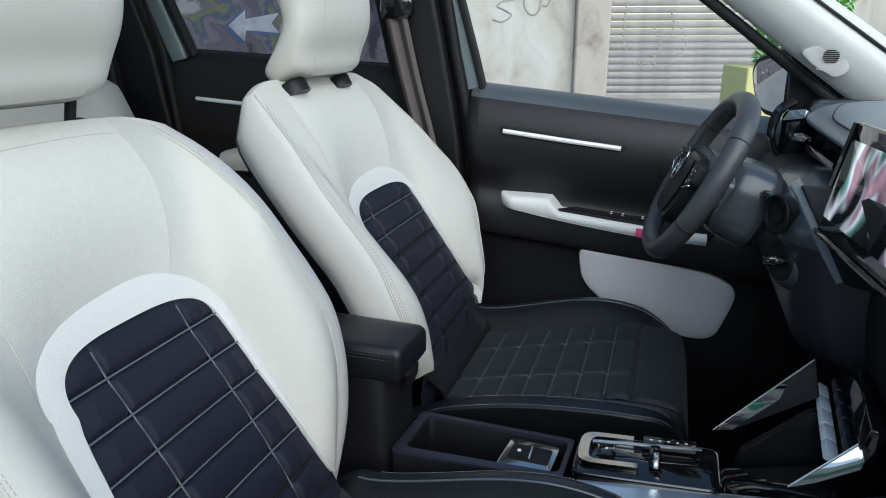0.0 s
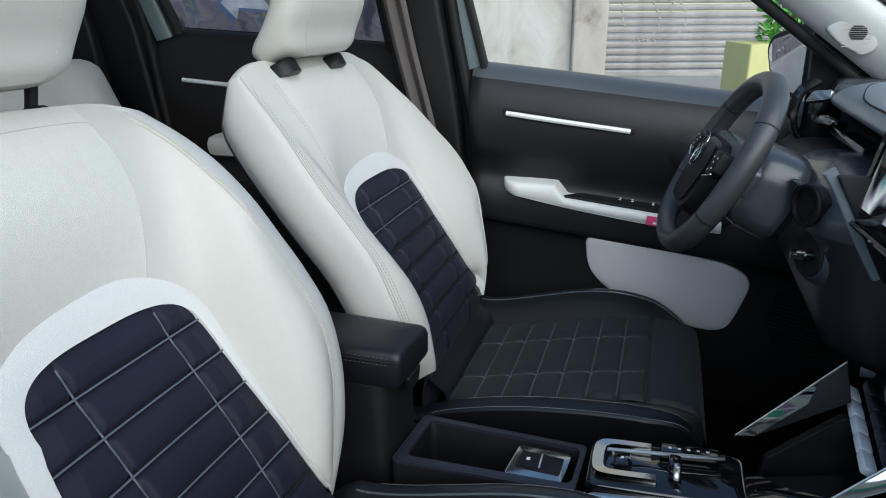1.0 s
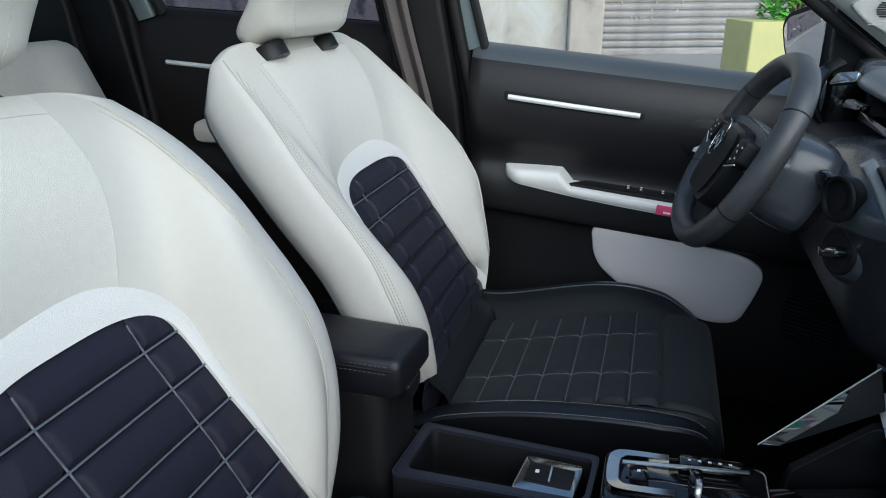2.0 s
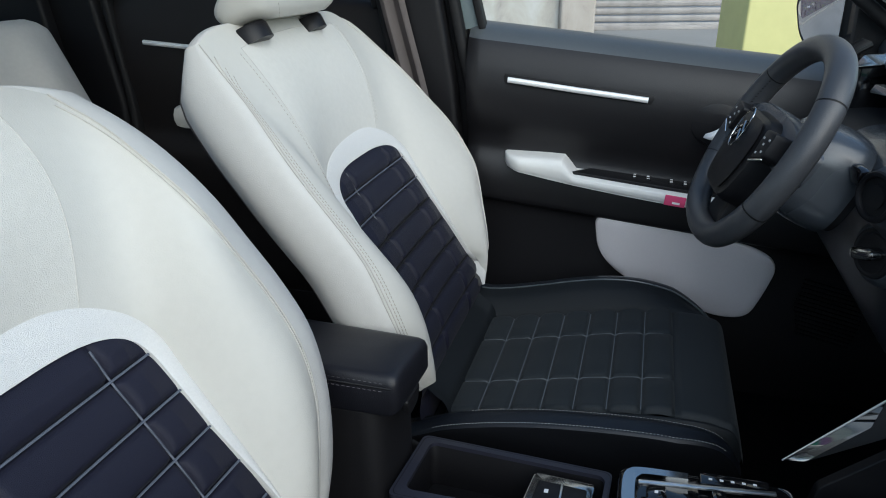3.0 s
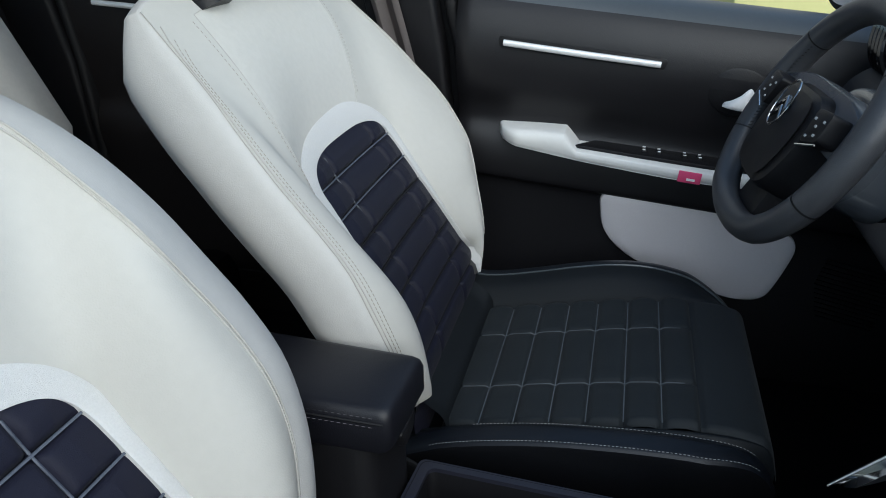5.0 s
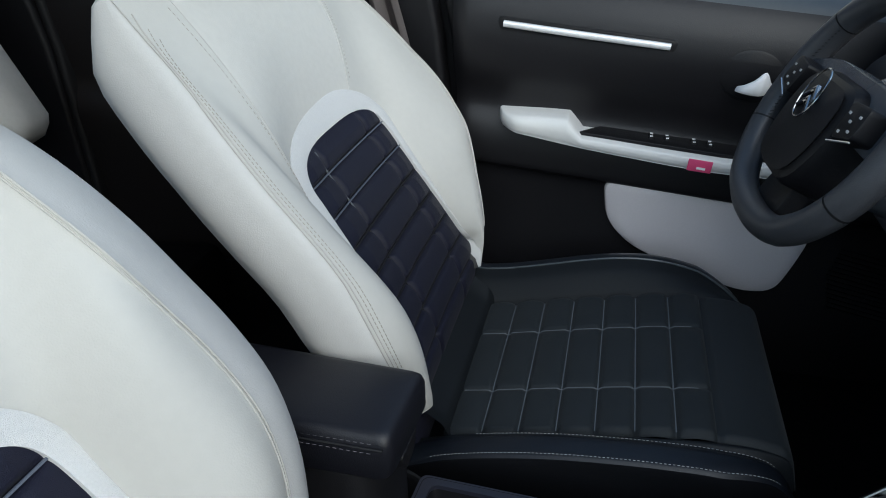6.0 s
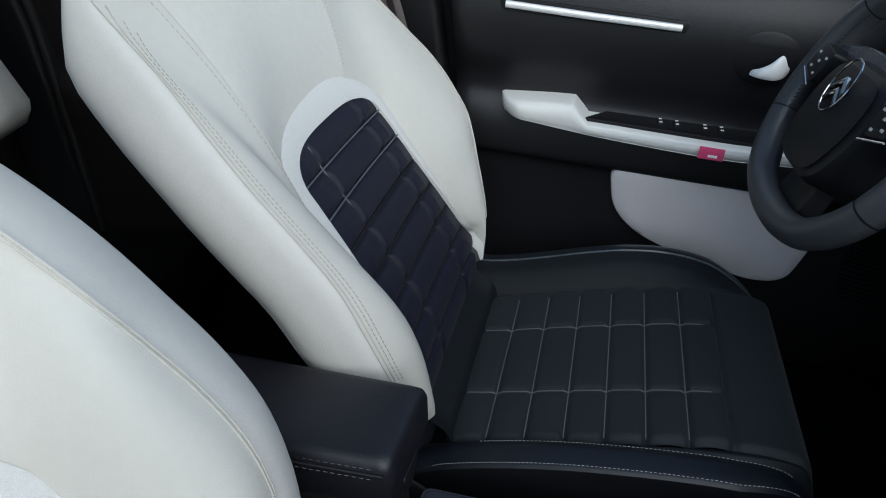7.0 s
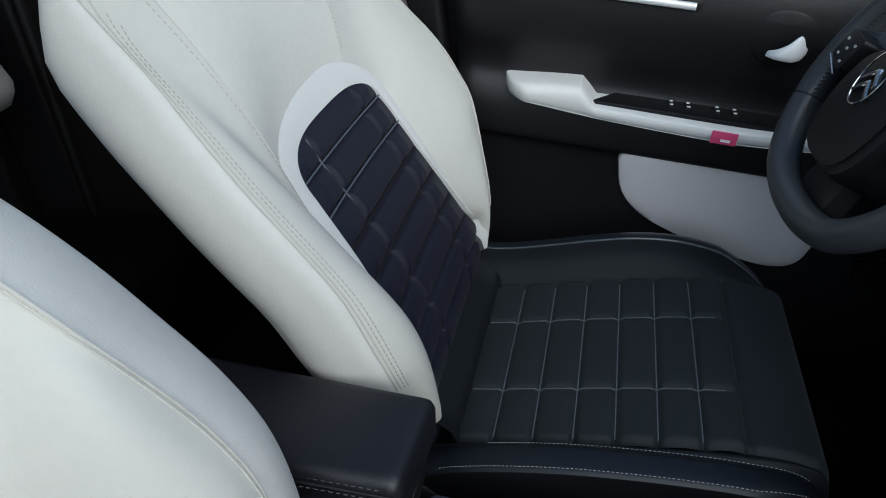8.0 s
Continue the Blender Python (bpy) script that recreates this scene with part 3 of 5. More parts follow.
    # stitching
    for sgn in (-1, 1):
        rng = range(4, tops[sgn] + 1)
        ids = [i if sgn > 0 else n - 1 - i for i in rng]
        for k, lift in ((steps, 0.0008), (steps - 1, 0.0006)):
            part("seam_stitching", tube([sheet[k][i] + BACK_OUT * lift for i in ids], 0.0010, 6), M["pale_thread"], seat, "raised cream seam")
        for k in (steps - 2, steps - 3) if sgn < 0 else ():
            line = [sheet[k][i] + BACK_OUT * 0.0003 for i in ids]
            part("seam_stitching", stitches(line, 0.0036, 0.002, 0.00050), M["grey_beige"], seat, "fine beige stitching")

    for i in (k0, k1):
        part("panel_seam", tube([r[i] + BACK_OUT * 0.0001 for r in sheet[:24]], 0.0006, 6), M["pale_thread"], seat, "cream seam beside the upper panel")
    for i in (k0 - 1, k1 + 1) if y > 0 else ():
        part("seam_stitching", stitches([r[i] + BACK_OUT * 0.0002 for r in sheet[2:24]], 0.0036, 0.003, 0.00042), M["grey_beige"], seat)
    # headrest
    def headrest():
        rows_ = []
        nu, nv = 44, 32
        for i in range(nu + 1):
            h = 0.623 + 0.207 * i / nu
            half = ease(h, [(0.623, 0.100), (0.630, 0.118), (0.65, 0.129), (0.675, 0.131), (0.70, 0.129), (0.75, 0.129), (0.80, 0.116), (0.83, 0.085)])
            dep = ease(h, [(0.623, 0.030), (0.630, 0.042), (0.65, 0.049), (0.675, 0.043), (0.70, 0.037), (0.75, 0.040), (0.80, 0.036), (0.83, 0.015)])
            fwd = ease(h, [(0.623, 0.002), (0.65, 0.012), (0.675, 0.046), (0.70, 0.070), (0.75, 0.087), (0.80, 0.097), (0.83, 0.102)])
            sq = 0.42 + 0.2 * min(max((h - 0.65) / 0.06, 0), 1)
            row = []
            for j in range(nv):
                a = 2 * math.pi * j / nv
                c, s_ = math.cos(a), math.sin(a)
                off = -0.018 if y > 0 else 0.0
                row.append(B(h + 0.008 - head_low - 0.010 * s_ * (1 - i / nu), (half + (0.026 * min(max((h - 0.64) / 0.08, 0), 1) if c > 0 else 0)) * math.copysign(abs(c) ** sq, c) + off, fwd + dep * math.copysign(abs(s_) ** (sq + 0.05), s_)))
            rows_.append(row)
        bm = bmesh.new()
        V = add_grid(bm, rows_, closed_v=True)
        bm.faces.new(V[0])
        bm.faces.new(V[-1][::-1])
        return bm, rows_
    bm, hr = headrest()
    head = part("headrest", bm, M["white_leather"], seat, "off-white leatherette headrest")
    for j in (6, 10):
        line = [r[j] + BACK_OUT * 0.0003 for r in hr]
        part("seam_stitching", stitches(line, 0.005, 0.003, 0.0004), M["pale_thread"], head)
    for s_ in (-1, 1):
        wp = (0.066 if s_ > 0 else 0.112) if y > 0 else (0.092 if s_ > 0 else 0.086)
        bm = tube([B(crown - 0.02, s_ * wp, -0.034), B(crown + 0.022, s_ * wp, -0.026), B(crown + 0.062, s_ * wp, 0.010)], 0.0065, 12)
        part("headrest_post", bm, M["rubber"], seat, "dark headrest post")
        nt = (right[-1][2] if s_ > 0 else left[0][2]) + (0.004 if y > 0 else -0.030)
        bm = tube([*[B(crown + e - (0.017 if y > 0 else 0), s_ * wp, nt) for e in (0.0, 0.0205, 0.0245, 0.0265)]], [0.030, 0.030, 0.027, 0.014], 28)
        part("post_sleeve", bm, M["black_plastic"], seat, "black plastic headrest sleeve")

    # ---- cushion
    def cz(x):
        return ease(x, [(-0.42, 0.535), (-0.36, 0.552), (-0.31, 0.562), (-0.2, 0.586), (-0.07, 0.611), (0.0, 0.617), (0.040, 0.613), (0.064, 0.599), (0.077, 0.555)])

    def bz(x):
        return ease(x, [(-0.43, 0.560), (-0.39, 0.588), (-0.36, 0.590), (-0.32, 0.596), (-0.26, 0.610), (-0.20, 0.625), (-0.14, 0.636), (-0.08, 0.638), (-0.02, 0.627), (0.02, 0.608), (0.05, 0.584), (0.072, 0.552)])
    def sz(x):
        return ease(x, [(-0.43, 0.530), (-0.36, 0.562), (-0.337, 0.572), (-0.28, 0.588), (-0.21, 0.602), (-0.145, 0.610), (-0.08, 0.615), (-0.02, 0.616), (0.03, 0.608), (0.055, 0.588), (0.072, 0.556)])
    xs = np.concatenate([np.linspace(-0.352, -0.03, 170), np.linspace(-0.027, 0.076, 40)])
    ws = np.linspace(-0.150, 0.150, 110)

    def cushion_puff(x, w):
        if x > -0.02:
            return 0.003 + groove(abs(x + 0.018), 0.005, 0.005)
        r = min(abs(x - a) for a in CUSHION_ROWS + [-0.018])
        if x < CUSHION_ROWS[0]:
            return 0.003 - 0.010 * min((CUSHION_ROWS[0] - x) / 0.006, 1)
        c = abs(abs(w) - COLUMN_C)
        return 0.003 + groove(r, 0.0038, 0.0040) + groove(c, 0.0032, 0.0028) + 0.0052 * math.sin(min(r / 0.024, 1) * 1.57) ** 0.7 * math.sin(min(c / 0.034, 1) * 1.57) ** 0.7

    def quilt_z(x, w):
        e = min(max((0.150 - abs(w)) / 0.010, 0), 1)
        return cz(x) + cushion_puff(x, w) - 0.009 * (1 - e) ** 2

    def C(x, w, z):
        return Vector((x, y + mid_c + w * 1.06, z))
    P = [[C(x, w, quilt_z(x, w)) for w in ws] for x in xs]
    front = [[C(0.076 + 0.004 * math.sin(t * 3.1) - 0.02 * t, w, 0.555 - 0.15 * t) for w in ws] for t in np.linspace(0.04, 1, 12)]
    roll = smooth_line([(-0.338, 0.545), (-0.3435, 0.5605), (-0.349, 0.570), (-0.358, 0.577), (-0.368, 0.585), (-0.379, 0.594), (-0.390, 0.596), (-0.400, 0.585)], 30)
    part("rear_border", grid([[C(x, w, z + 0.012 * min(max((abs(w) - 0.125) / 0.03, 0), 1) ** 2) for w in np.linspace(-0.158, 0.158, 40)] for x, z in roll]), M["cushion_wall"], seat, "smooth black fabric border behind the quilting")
    part("seat_cushion", grid(P), M["cushion_quilt"], seat, "black quilted fabric seat cushion")
    # same fabric as the top, with its shade put into a darker colour
    part("cushion_front", grid(P[-1:] + front), M["side_cloth_front_shade"], seat, "front of the cushion, darkened for its shade")
    for x in CUSHION_ROWS:
        bm = tube([C(x, w, quilt_z(x, w) + 0.0007) for w in np.linspace(-0.142, 0.142, 60)], 0.0010, 5)
        part("quilt_seam", bm, M["dull_thread"], seat)
    for s_ in (-1, 1):
        bm = tube([C(x, s_ * COLUMN_C, quilt_z(x, COLUMN_C) + 0.0012) for x in np.linspace(-0.340, -0.035, 80)], 0.0009, 5)
        part("quilt_seam", bm, M["dull_thread"], seat)
    for s_ in (-1, 1):
        xs2 = np.linspace(-0.43, 0.072, 80)
        slim = s_ < 0 < y
        P, Q = [], []
        for x in xs2:
            zb, zq = sz(x) if slim else bz(x), cz(x)
            f = 0.45 + 0.55 * min(max((0.072 - x) / 0.09, 0), 1) ** 0.6
            if slim:
                keys = [(0.138, zq - 0.014), (0.150, zq - 0.004), (0.157, (zb + zq) / 2), (0.163, zb - 0.003), (0.172, zb + 0.001), (0.184, zb + 0.0015), (0.196, zb - 0.001), (0.201, zb - 0.005)]
                fall = [(0.201, zb - 0.005), (0.2025, zb - 0.012), (0.204, zb - 0.05), (0.204, zb - 0.11), (0.200, zb - 0.17)]
            else:
                keys = [(0.138, zq - 0.014), (0.150, zq - 0.004), (0.158, zq + 0.22 * (zb - zq)), (0.178, zq + 0.74 * (zb - zq)), (0.200, zb - 0.002), (0.212, zb + 0.001), (0.224, zb - 0.001), (0.234, zb - 0.008)]
                fall = [(0.234, zb - 0.008), (0.239, zb - 0.020), (0.238, zb - 0.05), (0.230, zb - 0.11), (0.222, zb - 0.17)]
            P.append([C(x, s_ * (0.15 + (a - 0.15) * f), b) for a, b in smooth_line(keys, 30)])
            Q.append([C(x, s_ * (0.15 + (a - 0.15) * f), b) for a, b in smooth_line(fall, 12)])
        j0, j1 = (12, 25) if slim else (18, 28)
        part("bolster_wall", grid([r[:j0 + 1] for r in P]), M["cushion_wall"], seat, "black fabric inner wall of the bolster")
        # one leather: the driver's near strip takes the dimmed copy
        ob = part("cushion_bolster", grid([r[j0:] for r in P]), M["bolster_leather_dim" if slim else "bolster_leather"], seat, "black leatherette strip along the bolster")
        part("cushion_side", grid(Q), M["side_cloth_front_shade"], seat, "black fabric cushion side")
        # highlight of the far crest, put in as a pale tube
        if s_ > 0:
            part("bolster_glint", tube([r[j0] + Vector((0, 0, 0.0006)) for r in P[8:78]], 0.0019, 6), M["crest_glint"], ob, "pale line for the glint on the bolster crest")
        for j, i0 in ((j0, 20), (j1, 12)) if s_ * y < 0 else ():
            line = [r[j] + Vector((0, 0, 0.0005)) for r in P[i0:76]]
            part("seam_stitching", stitches(line, 0.0026, 0.0022, 0.00036), M["thread"], ob, "pale dashed stitching")
    bm = boxed((0.44, 0.47, 0.12), (-0.19, y, 0.40), 0.02)
    part("seat_base", bm, M["black_plastic"], seat, "black plastic seat base")
    for s_ in (-1, 1):
        part("seat_rail", boxed((0.42, 0.04, 0.06), (-0.19, y + s_ * 0.18, 0.32), 0.006), M["black_plastic"], seat)
    # hinge covers beside the cushion
    for s_ in (-1, 1):
        bm = plate(round_poly([(-0.46, 0.42), (-0.35, 0.44), (-0.33, 0.50), (-0.37, 0.545), (-0.45, 0.55)], 0.03), ((0, y + s_ * 0.19, 0), (1, 0, 0), (0, 0, 1), (0, s_, 0)), 0.05, 0.012)
        part("hinge_cover", bm, M["rubber"], seat, "black plastic hinge cover")
    return seat


front_seat("driver_seat", 0.34, 1.06, -0.018, DRIVER_QUILT, (-0.0604, 0.0811), NEAR_SEAM, SEAM, None, 0.598, 0.022, 2, "off-white leatherette driver's seat with dark quilted middle")
front_seat("passenger_seat", -0.35, 0.95, 0.0, PASSENGER_QUILT, (-0.0585, 0.0795), NEAR_SEAM, PASSENGER_SEAM, PASSENGER_SHOULDER, 0.578, 0.012, 5, "off-white leatherette passenger seat with dark quilted middle")


# ---------------------------------------------------------------- car shell
def structure(name, bm, mat, label, smooth=True):
    ob = part(name, bm, mat, None, "", smooth)
    return tagged(ob, label, name.split("_")[0], "", "structure")


structure("floor", boxed((2.3, 1.62, 0.06), (-0.45, 0, 0.30), 0.01), M["carpet"], "black carpeted car floor")
# unseen roof, stopped early so sky light reaches the front seats
structure("ceiling", boxed((1.25, 1.12, 0.05), (-1.20, 0, 1.535), 0.02), M["headliner"], "unseen pale headliner, cut short to light the front seats")
structure("wall_front", boxed((0.06, 1.60, 0.74), (0.64, 0, 0.66), 0.01), M["carpet"], "black bulkhead ahead of the footwells")
structure("wall_rear", boxed((0.08, 1.36, 0.80), (-1.72, 0, 0.70), 0.02), M["carpet"], "dark panel behind the rear seat")
# unseen closing wall, added to keep daylight off the rear bench
structure("wall_near", boxed((1.12, 0.07, 0.80), (-1.20, -0.785, 0.72), 0.02), M["dark_soft"], "unseen rear door wall, added to keep the bench dark")
structure("sill_far", boxed((2.3, 0.10, 0.20), (-0.55, 0.775, 0.33), 0.02), M["black_plastic"], "black sill trim under the closed doors")
structure("sill_near", boxed((1.3, 0.16, 0.12), (-0.15, -0.70, 0.30), 0.02), M["black_plastic"], "black door sill trim of the open doorway")


def sweep(profile, path, bm=None):
    """Sweeps a list of (a, b) along path of (origin, u, v) frames."""
    P = [[Vector(o) + Vector(u) * a + Vector(v) * b for a, b in profile] for o, u, v in path]
    bm = bm or bmesh.new()
    V = add_grid(bm, P, closed_v=True)
    bm.faces.new(V[0][::-1])
    bm.faces.new(V[-1])
    return bm


def beam(name, pts, wide, deep, mat, parent=None, label="", face=(0, -1, 0), r=0.012):
    """A rounded bar along pts; wide across, deep along face."""
    prof = round_poly([(-wide / 2, -deep / 2), (wide / 2, -deep / 2), (wide / 2, deep / 2), (-wide / 2, deep / 2)], r, 4)
    path = []
    for i, p in enumerate(pts):
        d = (Vector(pts[min(i + 1, len(pts) - 1)]) - Vector(pts[max(i - 1, 0)])).normalized()
        v = Vector(face)
        u = d.cross(v).normalized()
        v = u.cross(d)
        path.append((p, u, v))
    return part(name, sweep(prof, path), mat, parent, label)


# ---------------------------------------------------------------- driver's door
SLOPE = -0.098          # the belt line falls towards the front


def door_z(x, z):
    return z + SLOPE * (x + 0.10)


def driver_door():
    door = thing("front_door", "black driver's door panel with white armrest, closed", "car door", (0, 0.7, 0.4))
    inv = Matrix.Translation((0, -0.7, -0.4))

    def dp(name, bm, mat, label="", parent=door):
        bm.transform(inv)
        return part(name, bm, mat, parent, label)
    # inner panel: a profile from the sill down to the foot
    prof = [(0.800, 1.040), (0.778, 1.048), (0.752, 1.044), (0.728, 1.033), (0.708, 1.014), (0.694, 0.988), (0.686, 0.958), (0.684, 0.92), (0.692, 0.87), (0.706, 0.83), (0.708, 0.80), (0.696, 0.775),
            (0.690, 0.752), (0.688, 0.725), (0.690, 0.700), (0.702, 0.690), (0.706, 0.66), (0.706, 0.60), (0.702, 0.52), (0.700, 0.44), (0.705, 0.30)]
    pr = smooth_line(prof, 90)
    xs = np.linspace(-0.455, 0.42, 60)
    P = []
    for x in xs:
        e = max(0, (-0.435 - x) / 0.02)
        row = []
        for yy, zz in pr:
            lip = 0.012 * e * e
            row.append(Vector((x, yy + lip, door_z(x, zz) if zz > 0.5 else zz + SLOPE * (x + 0.1) * max(zz - 0.36, 0) / 0.14)))
        P.append(row)
    back = [[Vector((p.x, 0.80, p.z)) for p in r] for r in P]
    cut = 17
    dp("door_panel", slab([r[cut:] for r in P], [r[cut:] for r in back]), M["dark_soft"], "black soft-touch door panel")
    # same black panel; the sheen along its top is put into the colour
    dp("sill_sheen_band", slab([r[:cut + 1] for r in P], [[p + Vector((0, 0.002, -0.012)) for p in r[:cut + 1]] for r in P]), M["sill_sheen"], "top of the door panel, paled for its sheen")
    # bright bar
    bm = beam("tmp", [(-0.365, 0.680, 0.9775), (-0.23, 0.676, 0.963), (-0.097, 0.679, 0.9485)], 0.011, 0.010, M["bright_bar"], None)
    me = bm.data
    me.transform(inv)
    bm.name, bm.parent = "trim_bar", door
    bm["label"] = "satin silver trim bar"
    ob = dp("trim_recess", plate(round_poly([(-0.376, 0.989), (-0.084, 0.957), (-0.086, 0.937), (-0.376, 0.967)], 0.008), ((0, 0.690, 0), (1, 0, 0), (0, 0, 1), (0, -1, 0)), 0.006, 0.004), M["rubber"])
    # white armrest
    secs = []
    for x in sorted(list(np.linspace(-0.372, 0.10, 50)) + [-0.2485, -0.2475, -0.2245, -0.2235]):
        f = min(max((x + 0.372) / 0.035, 0), 1) ** 0.5
        notch = min(max((x + 0.248) / 0.024, 0), 1)
        zt = ease(x, [(-0.372, 0.830), (-0.25, 0.8285), (-0.1, 0.815), (0.0, 0.806), (0.1, 0.802)]) - 0.025 * notch
        zb = ease(x, [(-0.372, 0.806), (-0.34, 0.800), (-0.24, 0.783), (-0.08, 0.763), (0.0, 0.756), (0.1, 0.752)])
        yo = 0.700 - 0.052 * f - 0.012 * min(max((x + 0.3) / 0.3, 0), 1)
        yi = 0.730
        hh = zt - zb
        sec = [(yi, zt), (yo + 0.020 + 0.012 * notch, zt), (yo + 0.005, zt - 0.12 * hh), (yo, zt - 0.36 * hh), (yo, zt - 0.66 * hh), (yo + 0.003, zt - 0.90 * hh), (yo + 0.012, zb), (yi, zb)]
        secs.append([Vector((x, a, b)) for a, b in smooth_line(sec, 28)])
    bm = bmesh.new()
    V = add_grid(bm, secs, closed_v=True)
    bm.faces.new(V[0])
    bm.faces.new(V[-1][::-1])
    dp("armrest", bm, M["door_white"], "white padded door armrest")
    # switch pad in the recess behind the armrest
    bm = plate(round_poly([(-0.232, 0.66), (0.12, 0.648), (0.12, 0.715), (-0.19, 0.715)], 0.01), ((0, 0, 0.7800), (1, 0, SLOPE * 0.9), (0, 1, 0), (0, 0, 1)), 0.006, 0.002)
    pad = dp("switch_panel", bm, M["black_plastic"], "black window switch panel")
    for k, x in enumerate((-0.108, -0.082, -0.038, -0.012)):
        for yy in (0.682, 0.697):
            bm = boxed((0.011, 0.010, 0.008), (x, yy, 0.7850 + SLOPE * 0.9 * x), 0.002)
            b = dp("window_switch", bm, M["black_plastic"], "", pad)
            bm = boxed((0.005, 0.004, 0.001), (x, yy, 0.7894 + SLOPE * 0.9 * x), 0.0)
            part("mark", (bm.transform(inv), bm)[1], M["white_ink"], b)
    # grey insert
    out = round_poly([(-0.180, 0.706), (0.03, 0.684), (0.130, 0.668), (0.184, 0.636), (0.166, 0.572), (0.142, 0.512), (0.09, 0.506), (0.02, 0.524), (-0.06, 0.552), (-0.125, 0.582), (-0.170, 0.628)], [0.022, 0.05, 0.03, 0.03, 0.03, 0.025, 0.03, 0.04, 0.045, 0.045, 0.04], 6)
    dp("pocket_insert", plate(out, ((0, 0.707, 0), (1, 0, 0), (0, 0, 1), (0, -1, 0)), 0.014, 0.008, 0.004), M["grey_insert"], "grey fabric insert above the door pocket")
    # lever in its bowl
    bowl = [(0.035 + 0.055 * math.cos(a), 0.905 + 0.042 * math.sin(a) - 0.1 * 0.055 * math.cos(a)) for a in np.linspace(0, 2 * math.pi, 40)[:-1]]
    b = dp("lever_bowl", plate(bowl, ((0, 0.694, 0), (1, 0, 0), (0, 0, 1), (0, -1, 0)), 0.010, 0.006), M["black_plastic"])
    keys = [(0.010, 0.668, 0.890, 0.004), (0.018, 0.656, 0.893, 0.007), (0.030, 0.650, 0.897, 0.012), (0.041, 0.650, 0.902, 0.018), (0.048, 0.655, 0.901, 0.0175), (0.056, 0.665, 0.893, 0.010), (0.064, 0.685, 0.888, 0.006)]
    L_ = smooth_line(keys, 24)
    rows = []
    for x, yy, z, r in L_:
        rows.append([Vector((x + 0.002 * math.sin(a), yy + 0.006 * math.cos(a), z + r * math.sin(a))) for a in np.linspace(0, 2 * math.pi, 15)[:-1]])
    bm = bmesh.new()
    V = add_grid(bm, rows, closed_v=True)
    bm.faces.new(V[0])
    bm.faces.new(V[-1][::-1])
    dp("lever", bm, M["white_ink"], "white door release lever")
    # speaker grille, forward foot of the door
    bm = bmesh.new()
    for i in range(14):
        z = 0.50 + 0.009 * i
        box(bm, (0.13 - abs(i - 7) * 0.004, 0.004, 0.003), (0.285, 0.697, z - 0.02), 0.0, (0, 12, 0))
    dp("speaker_grille", bm, M["black_plastic"], "ribbed speaker grille")
    # window frame behind: body coloured strip, black seal
    beam_pts = [(-0.447, 0.745, 1.070), (-0.464, 0.73, 1.15), (-0.491, 0.705, 1.27), (-0.525, 0.66, 1.42)]
    for name, dx, wide, mat, lab in (("window_seal", 0.016, 0.014, M["rubber"], "black rubber window seal"), ("frame_strip", -0.008, 0.034, M["body_paint"], "blue-grey painted window frame")):
        o = beam(name, [(x + dx, yy + (0.0 if dx > 0 else 0.01), z) for x, yy, z in beam_pts], wide, 0.03, mat, None, lab, (0, -1, 0), 0.005)
        o.data.transform(inv)
        o.parent = door
    return door


driver_door()

# small fabric tag hanging at the armrest
tag = thing("fabric_tag", "small crimson fabric tag on the white door armrest", "tag", (-0.03, 0.63, 0.777))
part("cloth", boxed((0.038, 0.0025, 0.020), (0.0, 0.0, -0.006), 0.0008, (0, 6, 0)), M["pink_tag"], tag)
part("printed_bar", boxed((0.014, 0.0006, 0.004), (0.002, -0.0016, -0.010), 0.0, (0, 6, 0)), M["white_ink"], tag)


# ---------------------------------------------------------------- pillars, belt, rear door
pillar = thing("b_pillar", "black plastic pillar trim behind the driver's door", "pillar", (-0.55, 0.70, 0.4))
for nm, pts, wide, deep, mat, lab in (
        ("pillar_trim", [(-0.50, 0.725, 0.36), (-0.515, 0.725, 0.60), (-0.545, 0.72, 0.95), (-0.575, 0.70, 1.15), (-0.62, 0.665, 1.45)], 0.13, 0.05, M["black_plastic"], ""),
        ("pillar_back", [(-0.47, 0.775, 0.36), (-0.48, 0.775, 0.60), (-0.515, 0.77, 0.95), (-0.555, 0.745, 1.15), (-0.60, 0.70, 1.45)], 0.15, 0.03, M["black_plastic"], ""),
        ("pillar_edge", [(-0.452, 0.715, 0.36), (-0.467, 0.715, 0.60), (-0.497, 0.710, 0.95), (-0.527, 0.690, 1.15), (-0.572, 0.655, 1.45)], 0.016, 0.016, M["brown_plastic"], "brown-black edge strip"),
        ("door_seal", [(-0.415, 0.745, 0.36), (-0.425, 0.745, 0.60), (-0.455, 0.738, 0.95), (-0.49, 0.715, 1.15), (-0.53, 0.68, 1.45)], 0.022, 0.03, M["rubber"], "black rubber door seal")):
    o = beam(nm, pts, wide, deep, mat, None, lab)
    o.data.transform(Matrix.Translation((0.55, -0.70, -0.4)))
    o.parent = pillar

belt = thing("seat_belt", "brown seat belt hanging from its black pillar guide", "seat belt", (-0.6, 0.68, 0.9))
inv = Matrix.Translation((0.6, -0.68, -0.9))
P = [[Vector((x + dx, yy + 0.006 * math.cos(dx * 180) + 0.003 * math.sin(z * 9), z)) for dx in np.linspace(-0.026, 0.026, 11)] for x, yy, z in smooth_line([(-0.615, 0.655, 1.235), (-0.592, 0.672, 1.10), (-0.56, 0.685, 0.95), (-0.53, 0.69, 0.80), (-0.50, 0.69, 0.60)], 30)]
bm = slab(P, [[p + Vector((0, 0.0015, 0)) for p in r] for r in P])
bm.transform(inv)
